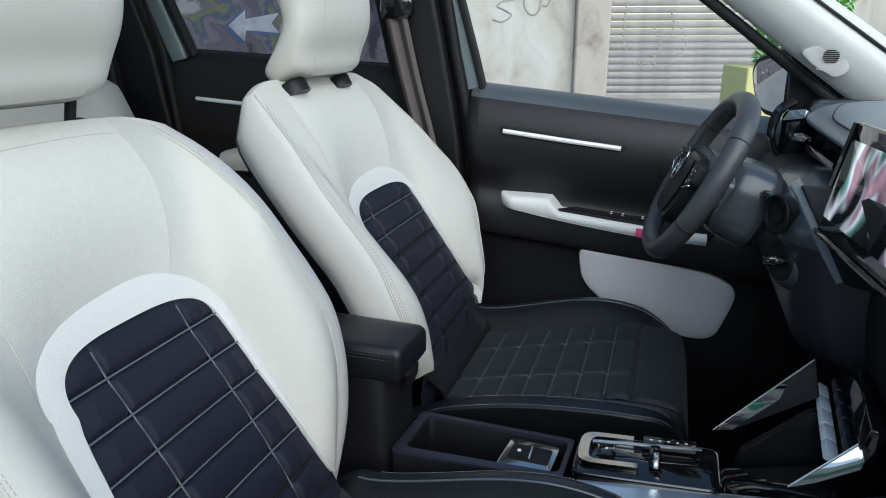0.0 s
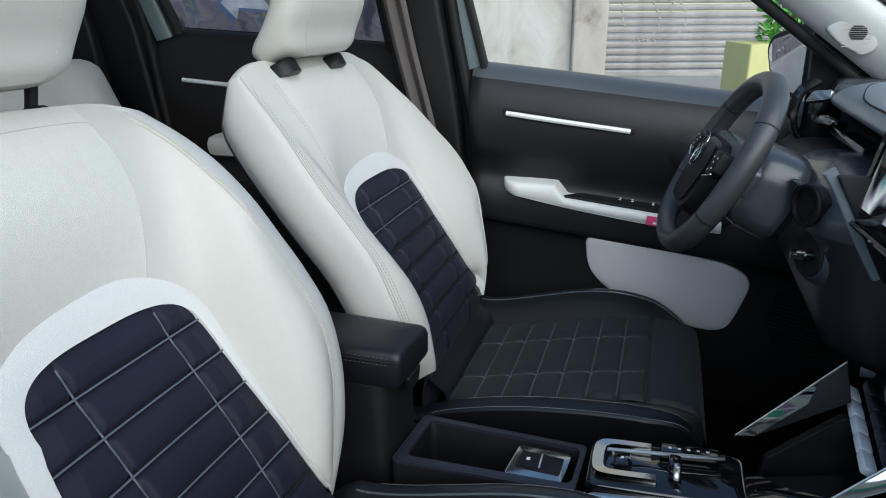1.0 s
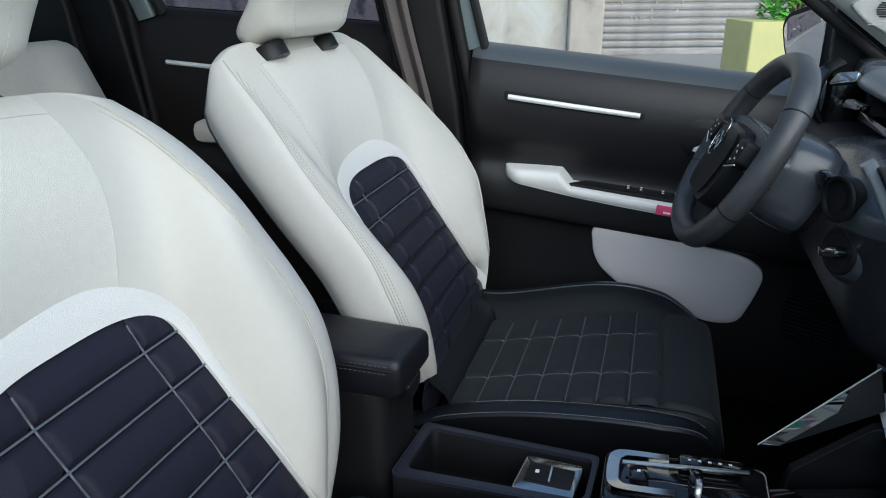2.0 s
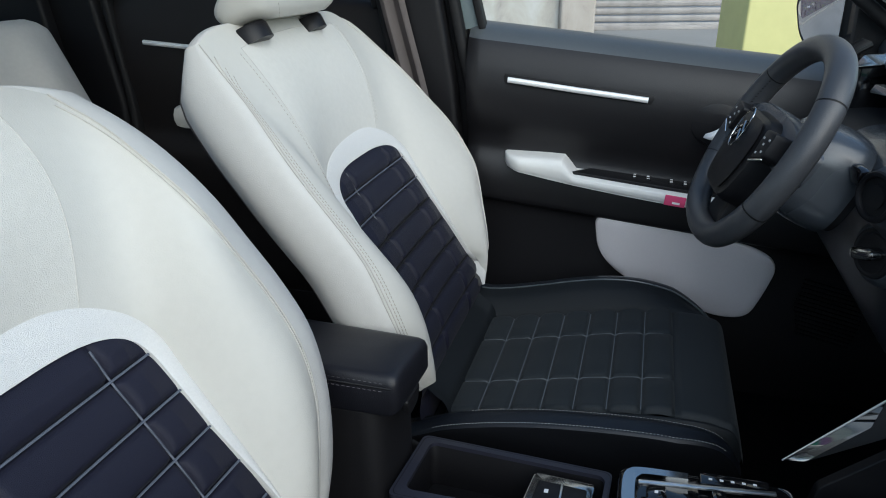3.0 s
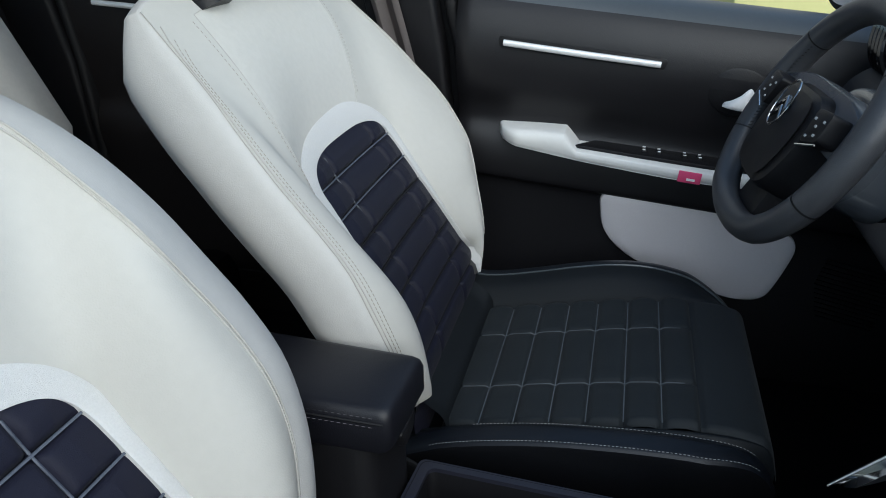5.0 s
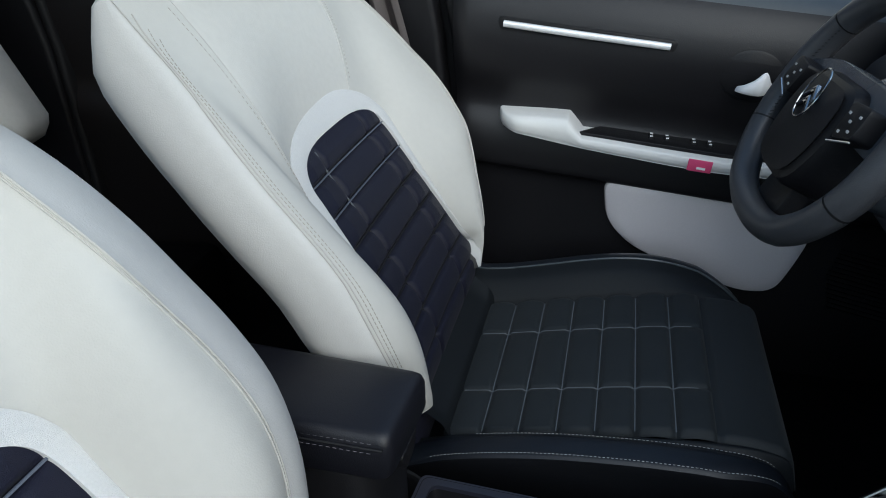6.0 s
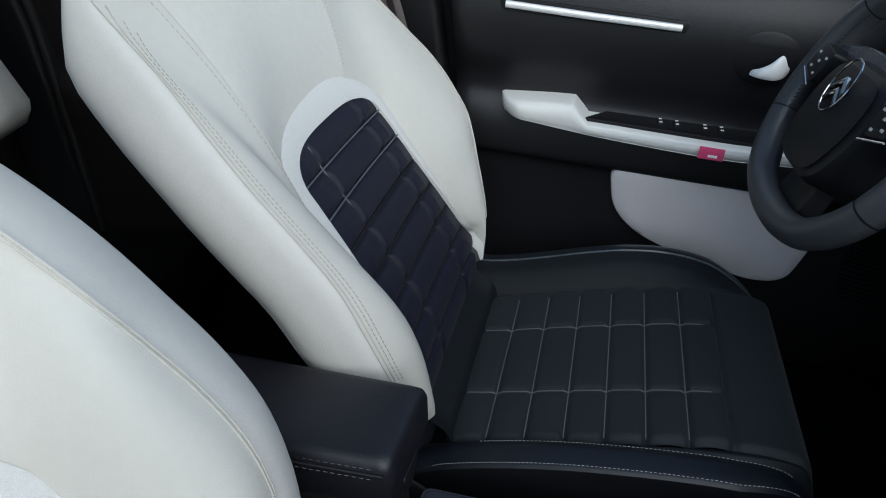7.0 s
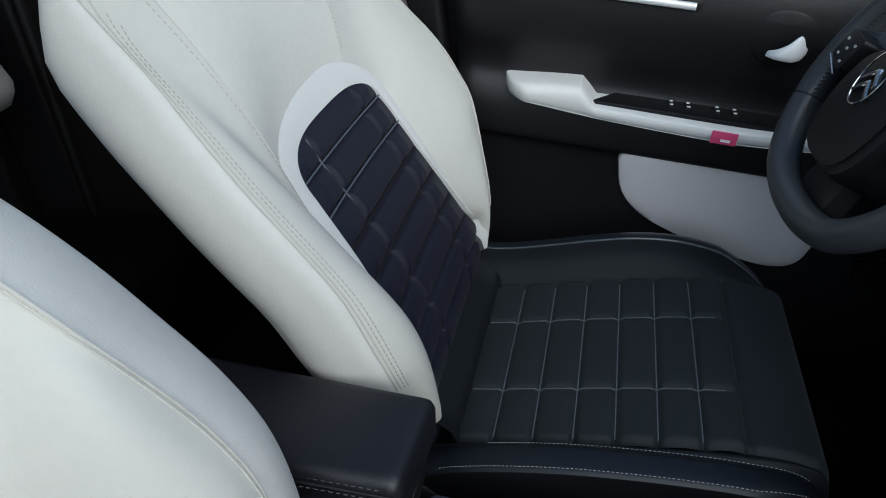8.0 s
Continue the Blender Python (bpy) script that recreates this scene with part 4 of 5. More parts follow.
part("webbing", bm, M["belt"], belt)
bm = plate(round_poly([(-0.655, 1.225), (-0.575, 1.225), (-0.57, 1.27), (-0.60, 1.30), (-0.65, 1.29)], 0.018), ((0, 0.672, 0), (1, 0, 0), (0, 0, 1), (0, -1, 0)), 0.03, 0.01)
bm.transform(inv)
part("belt_guide", bm, M["gloss_black"], belt, "glossy black belt guide")


def rear_door():
    door = thing("rear_door", "black rear door panel with a silver bar", "car door", (-0.95, 0.73, 0.4))
    inv = Matrix.Translation((0.95, -0.73, -0.4))

    def dp(name, bm, mat, label=""):
        bm.transform(inv)
        return part(name, bm, mat, door, label)
    prof = [(0.80, 1.128), (0.775, 1.136), (0.75, 1.134), (0.735, 1.120), (0.728, 1.09), (0.722, 1.03), (0.722, 0.94), (0.732, 0.86), (0.738, 0.80), (0.72, 0.76), (0.72, 0.70), (0.735, 0.6), (0.735, 0.38)]
    pr = smooth_line(prof, 60)
    P = [[Vector((x, a, b + SLOPE * 0.6 * (x + 0.95))) for a, b in pr] for x in np.linspace(-1.30, -0.60, 30)]
    dp("door_panel", slab(P, [[Vector((p.x, 0.80, p.z)) for p in r] for r in P]), M["rear_soft"], "black rear door panel")
    o = beam("trim_bar", [(-1.225, 0.715, 1.028), (-1.0, 0.714, 1.012), (-0.80, 0.714, 1.0)], 0.011, 0.01, M["bright_bar"], None, "satin silver trim bar")
    o.data.transform(inv)
    o.parent = door
    bm = boxed((0.28, 0.09, 0.056), (-0.994, 0.690, 0.872), 0.022)
    dp("armrest", bm, M["white_leather"], "white rear door armrest")
    for nm, pts, wide, mat, lab in (
            ("frame_strip", [(-1.275, 0.735, 1.13), (-1.31, 0.70, 1.28), (-1.34, 0.66, 1.45)], 0.05, M["body_paint"], "blue-grey painted window frame"),
            ("window_seal", [(-1.235, 0.74, 1.14), (-1.27, 0.705, 1.28), (-1.30, 0.665, 1.45)], 0.02, M["rubber"], "black rubber window seal"),
            ("window_seal", [(-0.655, 0.74, 1.11), (-0.675, 0.70, 1.28), (-0.70, 0.665, 1.45)], 0.02, M["rubber"], "")):
        o = beam(nm, pts, wide, 0.03, mat, None, lab)
        o.data.transform(inv)
        o.parent = door
    P = [[Vector((x, 0.775 + (1.13 - z) * 0.25, z)) for x in np.linspace(-1.28 - (z - 1.1) * 0.25, -0.64 - (z - 1.1) * 0.15, 8)] for z in np.linspace(1.09, 1.47, 8)]
    bm = slab(P, [[p + Vector((0, 0.004, 0)) for p in r] for r in P])
    o = dp("window_pane", bm, M["tinted_glass"], "tinted rear side window")
    o.visible_shadow = False
    return door


rear_door()
pillar = thing("c_pillar", "black trim behind the rear door", "pillar", (-1.45, 0.68, 0.5))
o = beam("pillar_trim", [(-1.36, 0.74, 0.40), (-1.37, 0.735, 0.9), (-1.40, 0.72, 1.15), (-1.46, 0.66, 1.46)], 0.13, 0.06, M["black_plastic"])
o.data.transform(Matrix.Translation((1.45, -0.68, -0.5)))
o.parent = pillar
o = beam("quarter_panel", [(-1.56, 0.70, 0.40), (-1.56, 0.70, 0.9), (-1.58, 0.69, 1.15), (-1.62, 0.63, 1.46)], 0.26, 0.06, M["black_plastic"])
o.data.transform(Matrix.Translation((1.45, -0.68, -0.5)))
o.parent = pillar
o = beam("door_seal", [(-1.29, 0.735, 0.40), (-1.295, 0.735, 0.9), (-1.315, 0.725, 1.15), (-1.36, 0.67, 1.46)], 0.02, 0.04, M["rubber"])
o.data.transform(Matrix.Translation((1.45, -0.68, -0.5)))
o.parent = pillar

# rear bench
bench = thing("rear_seat", "pale grey rear bench seat in the shade", "car seat", (-1.3, 0, 0.5))
inv = Matrix.Translation((1.3, 0, -0.5))
for y0 in (-0.302, 0.302):
    P = []
    for z in np.linspace(0, 1, 24):
        row = []
        for w in np.linspace(-1, 1, 40):
            e = min((1 - abs(w)) / 0.10, 1)
            edge = min(z / 0.08, (1 - z) / 0.10, 1)
            dome = 0.012 * (1 - (1 - e) ** 2) + 0.020 * math.exp(-((abs(w) - 0.72) / 0.16) ** 2) * min((1 - z) * 3, 1)
            out = dome + 0.025 * (1 - (1 - edge) ** 2)
            row.append(Vector((-1.225 - 0.155 * z, y0 + 0.30 * w * (1 - 0.05 * (1 - edge)), 0.775 + 0.325 * z)) + Vector((0.883, 0, 0.469)) * (out - 0.037))
        P.append(row)
    bm = slab(P, [[p - Vector((0.883, 0, 0.469)) * 0.09 for p in r] for r in P])
    bm.transform(inv)
    part("backrest", bm, M["white_fabric"], bench)
    bm = boxed((0.09, 0.25, 0.13), (-1.47, y0, 1.15), 0.04, (0, -20, 0))
    bm.transform(inv)
    part("headrest", bm, M["white_leather"], bench)
    bm = boxed((0.46, 0.60, 0.16), (-1.12, y0, 0.47), 0.05, (0, -6, 0))
    bm.transform(inv)
    # cushion takes the near-black carpet colour to stand for its shade
    part("cushion", bm, M["carpet"], bench)

# windscreen pillar with the small loudspeaker
pillar = thing("a_pillar", "pale grey windscreen pillar trim with a small loudspeaker", "pillar", (0.2, 0.6, 1.0))
inv = Matrix.Translation((-0.2, -0.6, -1.0))
P = []
for t in np.linspace(0, 1, 20):
    low = Vector((0.36, 0.655, 1.045)).lerp(Vector((-0.12, 0.60, 1.40)), t)
    up = Vector((0.50, 0.635, 1.066)).lerp(Vector((-0.05, 0.60, 1.448)), t)
    sec = smooth_line([tuple(low), tuple(low.lerp(up, 0.08) + Vector((0.0, -0.016, 0.0))), tuple(low.lerp(up, 0.35) + Vector((0, -0.035, 0.004))), tuple(low.lerp(up, 0.75) + Vector((0, -0.035, 0.008))), tuple(up)], 16)
    P.append([Vector(s_) for s_ in sec])
bm = slab(P, [[p + Vector((0.02, 0.035, 0.02)) for p in r] for r in P])
bm.transform(inv)
part("pillar_trim", bm, M["headliner"], pillar, "pale grey trim")
o = beam("window_seal", [(0.33, 0.665, 1.045), (0.12, 0.64, 1.205), (-0.12, 0.61, 1.385)], 0.022, 0.02, M["rubber"])
o.data.transform(inv)
o.parent = pillar
o = beam("windscreen_seal", [(0.505, 0.640, 1.070), (0.225, 0.622, 1.265), (-0.05, 0.605, 1.455)], 0.006, 0.014, M["rubber"], None, "black windscreen edge")
o.data.transform(inv)
o.parent = pillar
bm = plate(round_poly([(0.228, 1.02), (0.44, 1.02), (0.345, 1.072), (0.222, 1.155)], 0.01), ((0, 0.70, 0), (1, 0, 0), (0, 0, 1), (0, -1, 0)), 0.02, 0.005)
bm.transform(inv)
part("mirror_triangle", bm, M["rubber"], pillar, "black plastic mirror base trim")
pod = [(0.222, 1.160), (0.262, 1.180), (0.300, 1.178), (0.314, 1.124), (0.290, 1.110), (0.250, 1.132)]
bm = plate(round_poly(pod, 0.012), ((0, 0.614, 0), (1, 0, 0), (0, 0, 1), (0, -1, 0)), 0.016, 0.006)
bm.transform(inv)
# same trim as the pillar, in the darkened copy
pod_ = part("speaker_pod", bm, M["headliner_dim"], pillar, "raised pale loudspeaker cover")
bm = bmesh.new()
for i in range(11):
    z = 1.128 + 0.0042 * i
    box(bm, (0.052 - 0.002 * abs(i - 5), 0.0016, 0.0012), (0.2755, 0.5980, z), 0.0)
bm.transform(inv)
part("cover_rib", bm, M["headliner_dim"], pod_)
bm = bmesh.new()
for i in range(7):
    z = -0.0105 + 0.0035 * i
    hw = math.sqrt(max(0.0140 ** 2 - z * z, 1e-6))
    box(bm, (2 * hw, 0.003, 0.0020), (0.2776, 0.5970, 1.1516 + z), 0.0)
bm.transform(inv)
part("speaker_slots", bm, M["rubber"], pod_, "dark loudspeaker slots")

# ---------------------------------------------------------------- dashboard
dash = thing("dashboard", "dark grey dashboard with black air vents", "dashboard", (0.35, 0, 0.7))
inv = Matrix.Translation((-0.35, 0, -0.7))


def dpart(name, bm, mat, label="", parent=dash):
    bm.transform(inv)
    return part(name, bm, mat, parent, label)


def skin(keys_at, us, n, closed=False):
    """Rows of points through keys_at(u) for each u, n points a row."""
    return [[Vector(p) for p in smooth_line(keys_at(u), n)] for u in us]


# body with the deep recess under the brow
P = skin(lambda y: [(0.62, y, 1.055), (0.36, y, 1.050), (0.30, y, 1.02), (0.315, y, 0.985), (0.30, y, 0.95), (0.285, y, 0.90), (0.285, y, 0.80), (0.31, y, 0.70), (0.38, y, 0.60), (0.46, y, 0.5)], np.linspace(-0.70, 0.72, 40), 44)
dpart("dash_body", slab(P, [[Vector((0.62, p.y, p.z - 0.02)) for p in r] for r in P]), M["rubber"], "black dashboard body")
# grey brow that runs across the car
loop = [(0.60, 1.055), (0.60, 1.080), (0.45, 1.084), (0.34, 1.081), (0.285, 1.074), (0.252, 1.062), (0.238, 1.048), (0.237, 1.040), (0.245, 1.034), (0.27, 1.030), (0.34, 1.030)]
loop = [tuple(p) for p in smooth_line(loop, 44)]
rows = []
for y in np.linspace(-0.69, 0.585, 60):
    k = max((y - 0.485) / 0.10, 0)
    rows.append([Vector((a + 0.04 * k ** 3 * (0.6 - a) / 0.36, y, 1.05 + (b - 1.05) * (1 - 0.45 * min(k, 1) ** 2))) for a, b in loop])
bm = bmesh.new()
V = add_grid(bm, rows, closed_v=True)
bm.faces.new(V[0])
bm.faces.new(V[-1][::-1])
dpart("dash_brow", bm, M["brow_soft"], "grey soft brow of the dashboard")
# joint across the brow
dpart("brow_joint", tube([Vector(p) + Vector((0, 0, 0.0004)) for p in smooth_line([(0.45, 0.525, 1.081), (0.34, 0.510, 1.079), (0.289, 0.490, 1.0735), (0.258, 0.400, 1.0645), (0.250, 0.335, 1.0612), (0.249, 0.26, 1.0608), (0.249, 0.0, 1.0608)], 40)], 0.0014, 5), M["rubber"])
# corner piece and side vent
dpart("dash_corner", boxed((0.20, 0.13, 0.05), (0.36, 0.625, 1.045), 0.018, (0, 0, -8)), M["grey_dash"], "grey dashboard corner")
vent = dpart("air_vent", boxed((0.06, 0.085, 0.095), (0.238, 0.60, 1.005), 0.014), M["gloss_black"], "glossy black side air vent")
for k, yv in enumerate((0.565, 0.585, 0.605, 0.625)):
    pts = [Vector((a, yv - 0.004 * k, b)) for a, b in smooth_line([(0.220, 0.952), (0.196, 0.985), (0.192, 1.02), (0.202, 1.052), (0.226, 1.070)], 14)]
    bm = tube(pts, 0.0055, 8)
    dpart("vent_slat", bm, M["gloss_black"], "", vent)
bm = plate(round_poly([(0.0, 0.0), (0.046, 0.010), (0.040, 0.028), (0.006, 0.022)], 0.006), ((0.205, 0.548, 1.034), (0.66, -0.75, 0), (0.35, 0.1, 0.93), (-0.83, -0.55, 0.35)), 0.006, 0.002)
dpart("vent_bezel", bm, M["satin_metal"], "patterned silver vent bezel")
dpart("vent_lever", plate(round_poly([(0, 0), (0.046, 0.002), (0.052, 0.010), (0.006, 0.013)], 0.003), ((0.221, 0.474, 1.012), (0.28, -0.96, 0), (0.2, 0, 0.98), (-0.93, -0.35, 0)), 0.012, 0.002), M["satin_metal"], "satin vent tab")
dpart("trim_strip", plate(round_poly([(0.0, -0.005), (0.125, -0.006), (0.125, 0.005), (0.0, 0.006)], 0.002), ((0.243, 0.462, 1.000), (0.18, -0.975, -0.10), (0.25, 0, 0.97), (-0.97, -0.18, 0.2)), 0.010, 0.002), M["satin_metal"], "satin strip under the brow")

# steering column with its cover, socket and key
col = thing("steering_column", "dark grey steering column cover with ignition key", "steering column", (0.2, 0.30, 0.9))
cinv = Matrix.Translation((-0.2, -0.30, -0.9))


def cpart(name, bm, mat, label="", parent=col):
    bm.transform(cinv)
    return part(name, bm, mat, parent, label)


AX = Vector((0.893, 0.03, -0.40)).normalized()
AS = Vector((0, 1, 0))
AT = AX.cross(AS).normalized()
if AT.z < 0:
    AT = -AT


def collar(keys, n, mat, name, label, cap=True, sq=0.62):
    rows = []
    for s_, hw, hh, dz in smooth_line(keys, n):
        c = Vector((0.06, 0.300, 0.962)) + AX * s_ + AT * dz
        rows.append([c + AS * hw * math.copysign(abs(math.cos(a)) ** sq, math.cos(a)) + AT * hh * math.copysign(abs(math.sin(a)) ** sq, math.sin(a)) for a in np.linspace(0, 2 * math.pi, 41)[:-1]])
    bm = bmesh.new()
    V = add_grid(bm, rows, closed_v=True)
    if cap:
        bm.faces.new(V[0])
        bm.faces.new(V[-1][::-1])
    return cpart(name, bm, mat, label)


collar([(0.022, 0.050, 0.040, 0), (0.030, 0.068, 0.056, 0), (0.05, 0.076, 0.064, 0), (0.085, 0.080, 0.066, 0), (0.10, 0.078, 0.064, 0)], 16, M["grey_dash"], "switch_collar", "grey collar behind the wheel")
collar([(0.085, 0.070, 0.058, 0), (0.112, 0.070, 0.058, 0)], 4, M["rubber"], "collar_gap", "")
# cover: a wide rounded housing whose end turns in towards the middle
us = np.linspace(0.62, 0.118, 40)


def cover(y):
    k = max(0, (0.20 - y) / 0.085)
    r = 1 - math.sqrt(max(1 - min(k, 1) ** 2, 0))
    lump = math.exp(-((y - 0.30) / 0.11) ** 2)
    sh = 0.055 * r
    return [(0.30, y, 0.972 + 0.012 * lump - sh), (0.235 + 0.02 * r, y, 0.974 + 0.014 * lump - sh), (0.195 - 0.012 * lump + sh, y, 0.964 + 0.010 * lump - 0.7 * sh), (0.168 - 0.012 * lump + sh, y, 0.93), (0.184 + sh, y, 0.87),
            (0.196 + sh, y, 0.80 + 0.5 * sh), (0.22 + sh, y, 0.735 + sh), (0.30, y, 0.70 + sh)]


P = skin(cover, us, 36)
half_ = sum(u > 0.41 for u in us)
# one housing: outer end blackened as the recess, lower part darkened for shade
for name, part_rows, mat, label in (("cover", P[half_ - 1:], M["grey_dash"], "grey upper column cover"), ("recess_dark", P[:half_], M["rubber"], "outer end of the cover, blackened as the recess")):
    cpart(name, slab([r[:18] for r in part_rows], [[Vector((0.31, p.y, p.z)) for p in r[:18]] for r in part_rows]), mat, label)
cpart("knee_cover", slab([r[17:] for r in P], [[Vector((0.31, p.y, p.z)) for p in r[17:]] for r in P]), M["cover_grey_dim"], "lower part of the cover, darkened for its shade")
o = beam("cover_lip", [tuple(p) for p in smooth_line([(0.166, 0.104, 1.006), (0.180, 0.102, 0.985), (0.194, 0.100, 0.958), (0.215, 0.100, 0.919), (0.240, 0.100, 0.877)], 14)], 0.016, 0.020, M["brow_soft"], None, "grey edge strip beside the screen", (0, -1, 0), 0.005)
o.data.transform(cinv)
o.parent = col
cpart("stack_side", plate(round_poly([(0.172, 1.004), (0.196, 0.960), (0.242, 0.874), (0.31, 0.86), (0.31, 1.004)], 0.004), ((0, 0.096, 0), (1, 0, 0), (0, 0, 1), (0, -1, 0)), 0.012, 0.002), M["black_plastic"], "black side of the centre stack")


def ring_pts(c, ax, r, n=28):
    ax = Vector(ax).normalized()
    u = ax.orthogonal().normalized()
    v = ax.cross(u)
    return [Vector(c) + u * r * math.cos(2 * math.pi * k / n) + v * r * math.sin(2 * math.pi * k / n) for k in range(n)]


KA = Vector((-0.90, -0.42, 0.05)).normalized()
sock = cpart("button_socket", tube([Vector((0.176, 0.178, 0.943)), Vector((0.176, 0.178, 0.943)) + KA * 0.016], 0.027, 28), M["rubber"], "round black socket")
cpart("ring", tube(ring_pts(Vector((0.176, 0.178, 0.943)) + KA * 0.017, KA, 0.026), 0.004, 8, closed=True), M["black_plastic"], "", sock)
cpart("button", tube([Vector((0.176, 0.178, 0.943)) + KA * 0.016, Vector((0.176, 0.178, 0.943)) + KA * 0.019], 0.014, 20), M["rubber"], "", sock)
cpart("rocker", boxed((0.014, 0.026, 0.022), (0.151, 0.212, 0.957), 0.005, (10, -10, 12)), M["gloss_black"], "small glossy rocker")
K0 = Vector((0.212, 0.198, 0.870))
lock = cpart("ignition_lock", tube([K0, K0 + KA * 0.018, K0 + KA * 0.034, K0 + KA * 0.040], [0.050, 0.046, 0.039, 0.032], 32), M["grey_dash"], "grey ignition lock barrel")
cpart("ring", tube(ring_pts(K0 + KA * 0.040, KA, 0.027), 0.004, 8, closed=True), M["rubber"], "", lock)
cpart("lock_face", tube([K0 + KA * 0.038, K0 + KA * 0.043], 0.024, 24), M["black_plastic"], "", lock)
bm = plate(round_poly([(-0.021, -0.007), (0.014, -0.008), (0.023, 0.0), (0.014, 0.008), (-0.021, 0.007)], 0.006), (K0 + KA * 0.042, Vector((0.38, -0.88, 0.28)), Vector((-0.1, 0.28, 0.95)), KA), 0.016, 0.005)
cpart("key", bm, M["satin_metal"], "metal ignition key head", lock)

# steering wheel
wheel = thing("steering_wheel", "black leather steering wheel with an oval emblem", "steering wheel", (0.050, 0.293, 0.9695))
TILT_W, YAW_W = radians(26.7), radians(-5.4)
WU = Vector((math.sin(TILT_W), 0, math.cos(TILT_W)))
WV = Vector((math.sin(YAW_W), math.cos(YAW_W), 0))
WN = WU.cross(WV).normalized()
if WN.x > 0:
    WN = -WN
RIM, TUBE = 0.1415, 0.0165


def W(u, v, n):
    return WU * u + WV * v + WN * n


def rim_at(a):
    c, s_ = math.cos(a), math.sin(a)
    k = (abs(c) ** 2.15 + abs(s_) ** 2.15) ** (-1 / 2.15)
    u = RIM * k * s_ * 0.96
    if u < -0.118:
        u = -0.118 + (u + 0.118) * 0.75
    return u, RIM * k * c


def rim_grid(a0, a1, n, grow=1.0):
    rows = []
    for a in np.linspace(a0, a1, n):
        u, v = rim_at(a)
        d = Vector((u, v)).normalized()
        rows.append([W(u + d.x * TUBE * grow * math.cos(b), v + d.y * TUBE * grow * math.cos(b), TUBE * 1.05 * grow * math.sin(b)) for b in np.linspace(0, 2 * math.pi, 19)[:-1]])
    return rows


CUTS = [0.62, math.pi - 0.62, math.pi + 0.42, 2 * math.pi - 0.42]
for i, (a0, a1) in enumerate(zip(CUTS, CUTS[1:] + [CUTS[0] + 2 * math.pi])):
    part("rim", grid(rim_grid(a0 + 0.008, a1 - 0.008, 40), closed_v=True), M["rim_leather"], wheel, "black leather rim section")
for a in CUTS:
    part("rim_seam", grid(rim_grid(a - 0.009, a + 0.009, 3, 0.965), closed_v=True), M["rubber"], wheel)
for a0, a1 in ((math.pi - 0.58, math.pi + 0.40), (-0.40, 0.58)):
    bm = bmesh.new()
    for a in np.linspace(a0, a1, 26):
        u, v = rim_at(a)
        d = Vector((u, v)).normalized()
        c = W(u - d.x * TUBE * 0.96, v - d.y * TUBE * 0.96, 0.006)
        tube([c + WN * 0.002, c - WN * 0.002 + WU * 0.002], 0.0004, 4, bm=bm)
    part("rim_stitching", bm, M["black_plastic"], wheel)
hub = round_poly([(-0.050, -0.084), (0.050, -0.084), (0.068, -0.020), (0.058, 0.036), (-0.058, 0.036), (-0.068, -0.020)], 0.030)
part("hub", plate(hub, (W(0, 0, -0.040), WV, WU, WN), 0.062, 0.014, 0.008), M["black_plastic"], wheel, "black padded hub cover")
bm = plate(round_poly([(-0.135, 0.030), (-0.07, 0.048), (0.07, 0.048), (0.135, 0.030), (0.130, -0.012), (0.07, -0.010), (0.0, 0.018), (-0.07, -0.010), (-0.130, -0.012)], [0.01, 0.03, 0.03, 0.01, 0.01, 0.02, 0.02, 0.02, 0.01]), (W(0, 0, -0.026), WV, WU, WN), 0.030, 0.008)
part("spoke_arch", bm, M["grey_dash"], wheel, "grey arched spoke")
for s_ in (-1, 1):
    pad = [(s_ * a, b) for a, b in ((0.068, 0.026), (0.106, 0.030), (0.110, -0.002), (0.076, -0.012))][::s_]
    bp = part("button_pad", plate(round_poly(pad, 0.006), (W(0, 0, 0.002), WV, WU, WN), 0.024, 0.002), M["black_plastic"], wheel, "black button pad")
    for a, b in ((0.078, 0.016), (0.089, 0.010), (0.100, 0.018), (0.098, 0.002), (0.083, -0.003)):
        part("button_mark", plate(round_poly([(s_ * a - 0.0022, b - 0.0014), (s_ * a + 0.0022, b - 0.0014), (s_ * a + 0.0022, b + 0.0014), (s_ * a - 0.0022, b + 0.0014)], 0.0006, 2), (W(0, 0, 0.026), WV, WU, WN), 0.0008, 0.0002), M["thread"], bp)
    part("pad_trim", tube([W(-0.016, s_ * 0.076, 0.026), W(-0.004, s_ * 0.112, 0.025)], 0.0011, 5), M["chrome"], wheel, "thin chrome edge")
bm = plate(round_poly([(-0.030, -0.05), (0.030, -0.05), (0.036, -0.118), (-0.036, -0.118)][::-1], 0.01), (W(0, 0, -0.026), WV, WU, WN), 0.022, 0.005)
part("spoke", bm, M["black_plastic"], wheel, "black lower spoke")
part("emblem_ring", tube([W(0.028 * math.sin(a) + 0.008, 0.0190 * math.cos(a), 0.0335) for a in np.linspace(0, 2 * math.pi, 41)[:-1]], 0.0010, 6, closed=True), M["satin_metal"], wheel, "chrome oval emblem ring")
for k in (0, 1):
    base = -0.010 + 0.012 * k
    P = [[W(base + 0.013 * (1 - abs(v)) + b, 0.0140 * v, 0.0330 + 0.0012 * (1 - abs(c))) for b, c in ((-0.0032, 1), (-0.0016, 0), (0.0016, 0), (0.0032, 1))] for v in (-1.0, -0.5, -0.04, 0.04, 0.5, 1.0)]
    part("emblem_mark", slab(P, [[p - WN * 0.003 for p in r] for r in P]), M["satin_metal"], wheel, "plain chrome chevron")

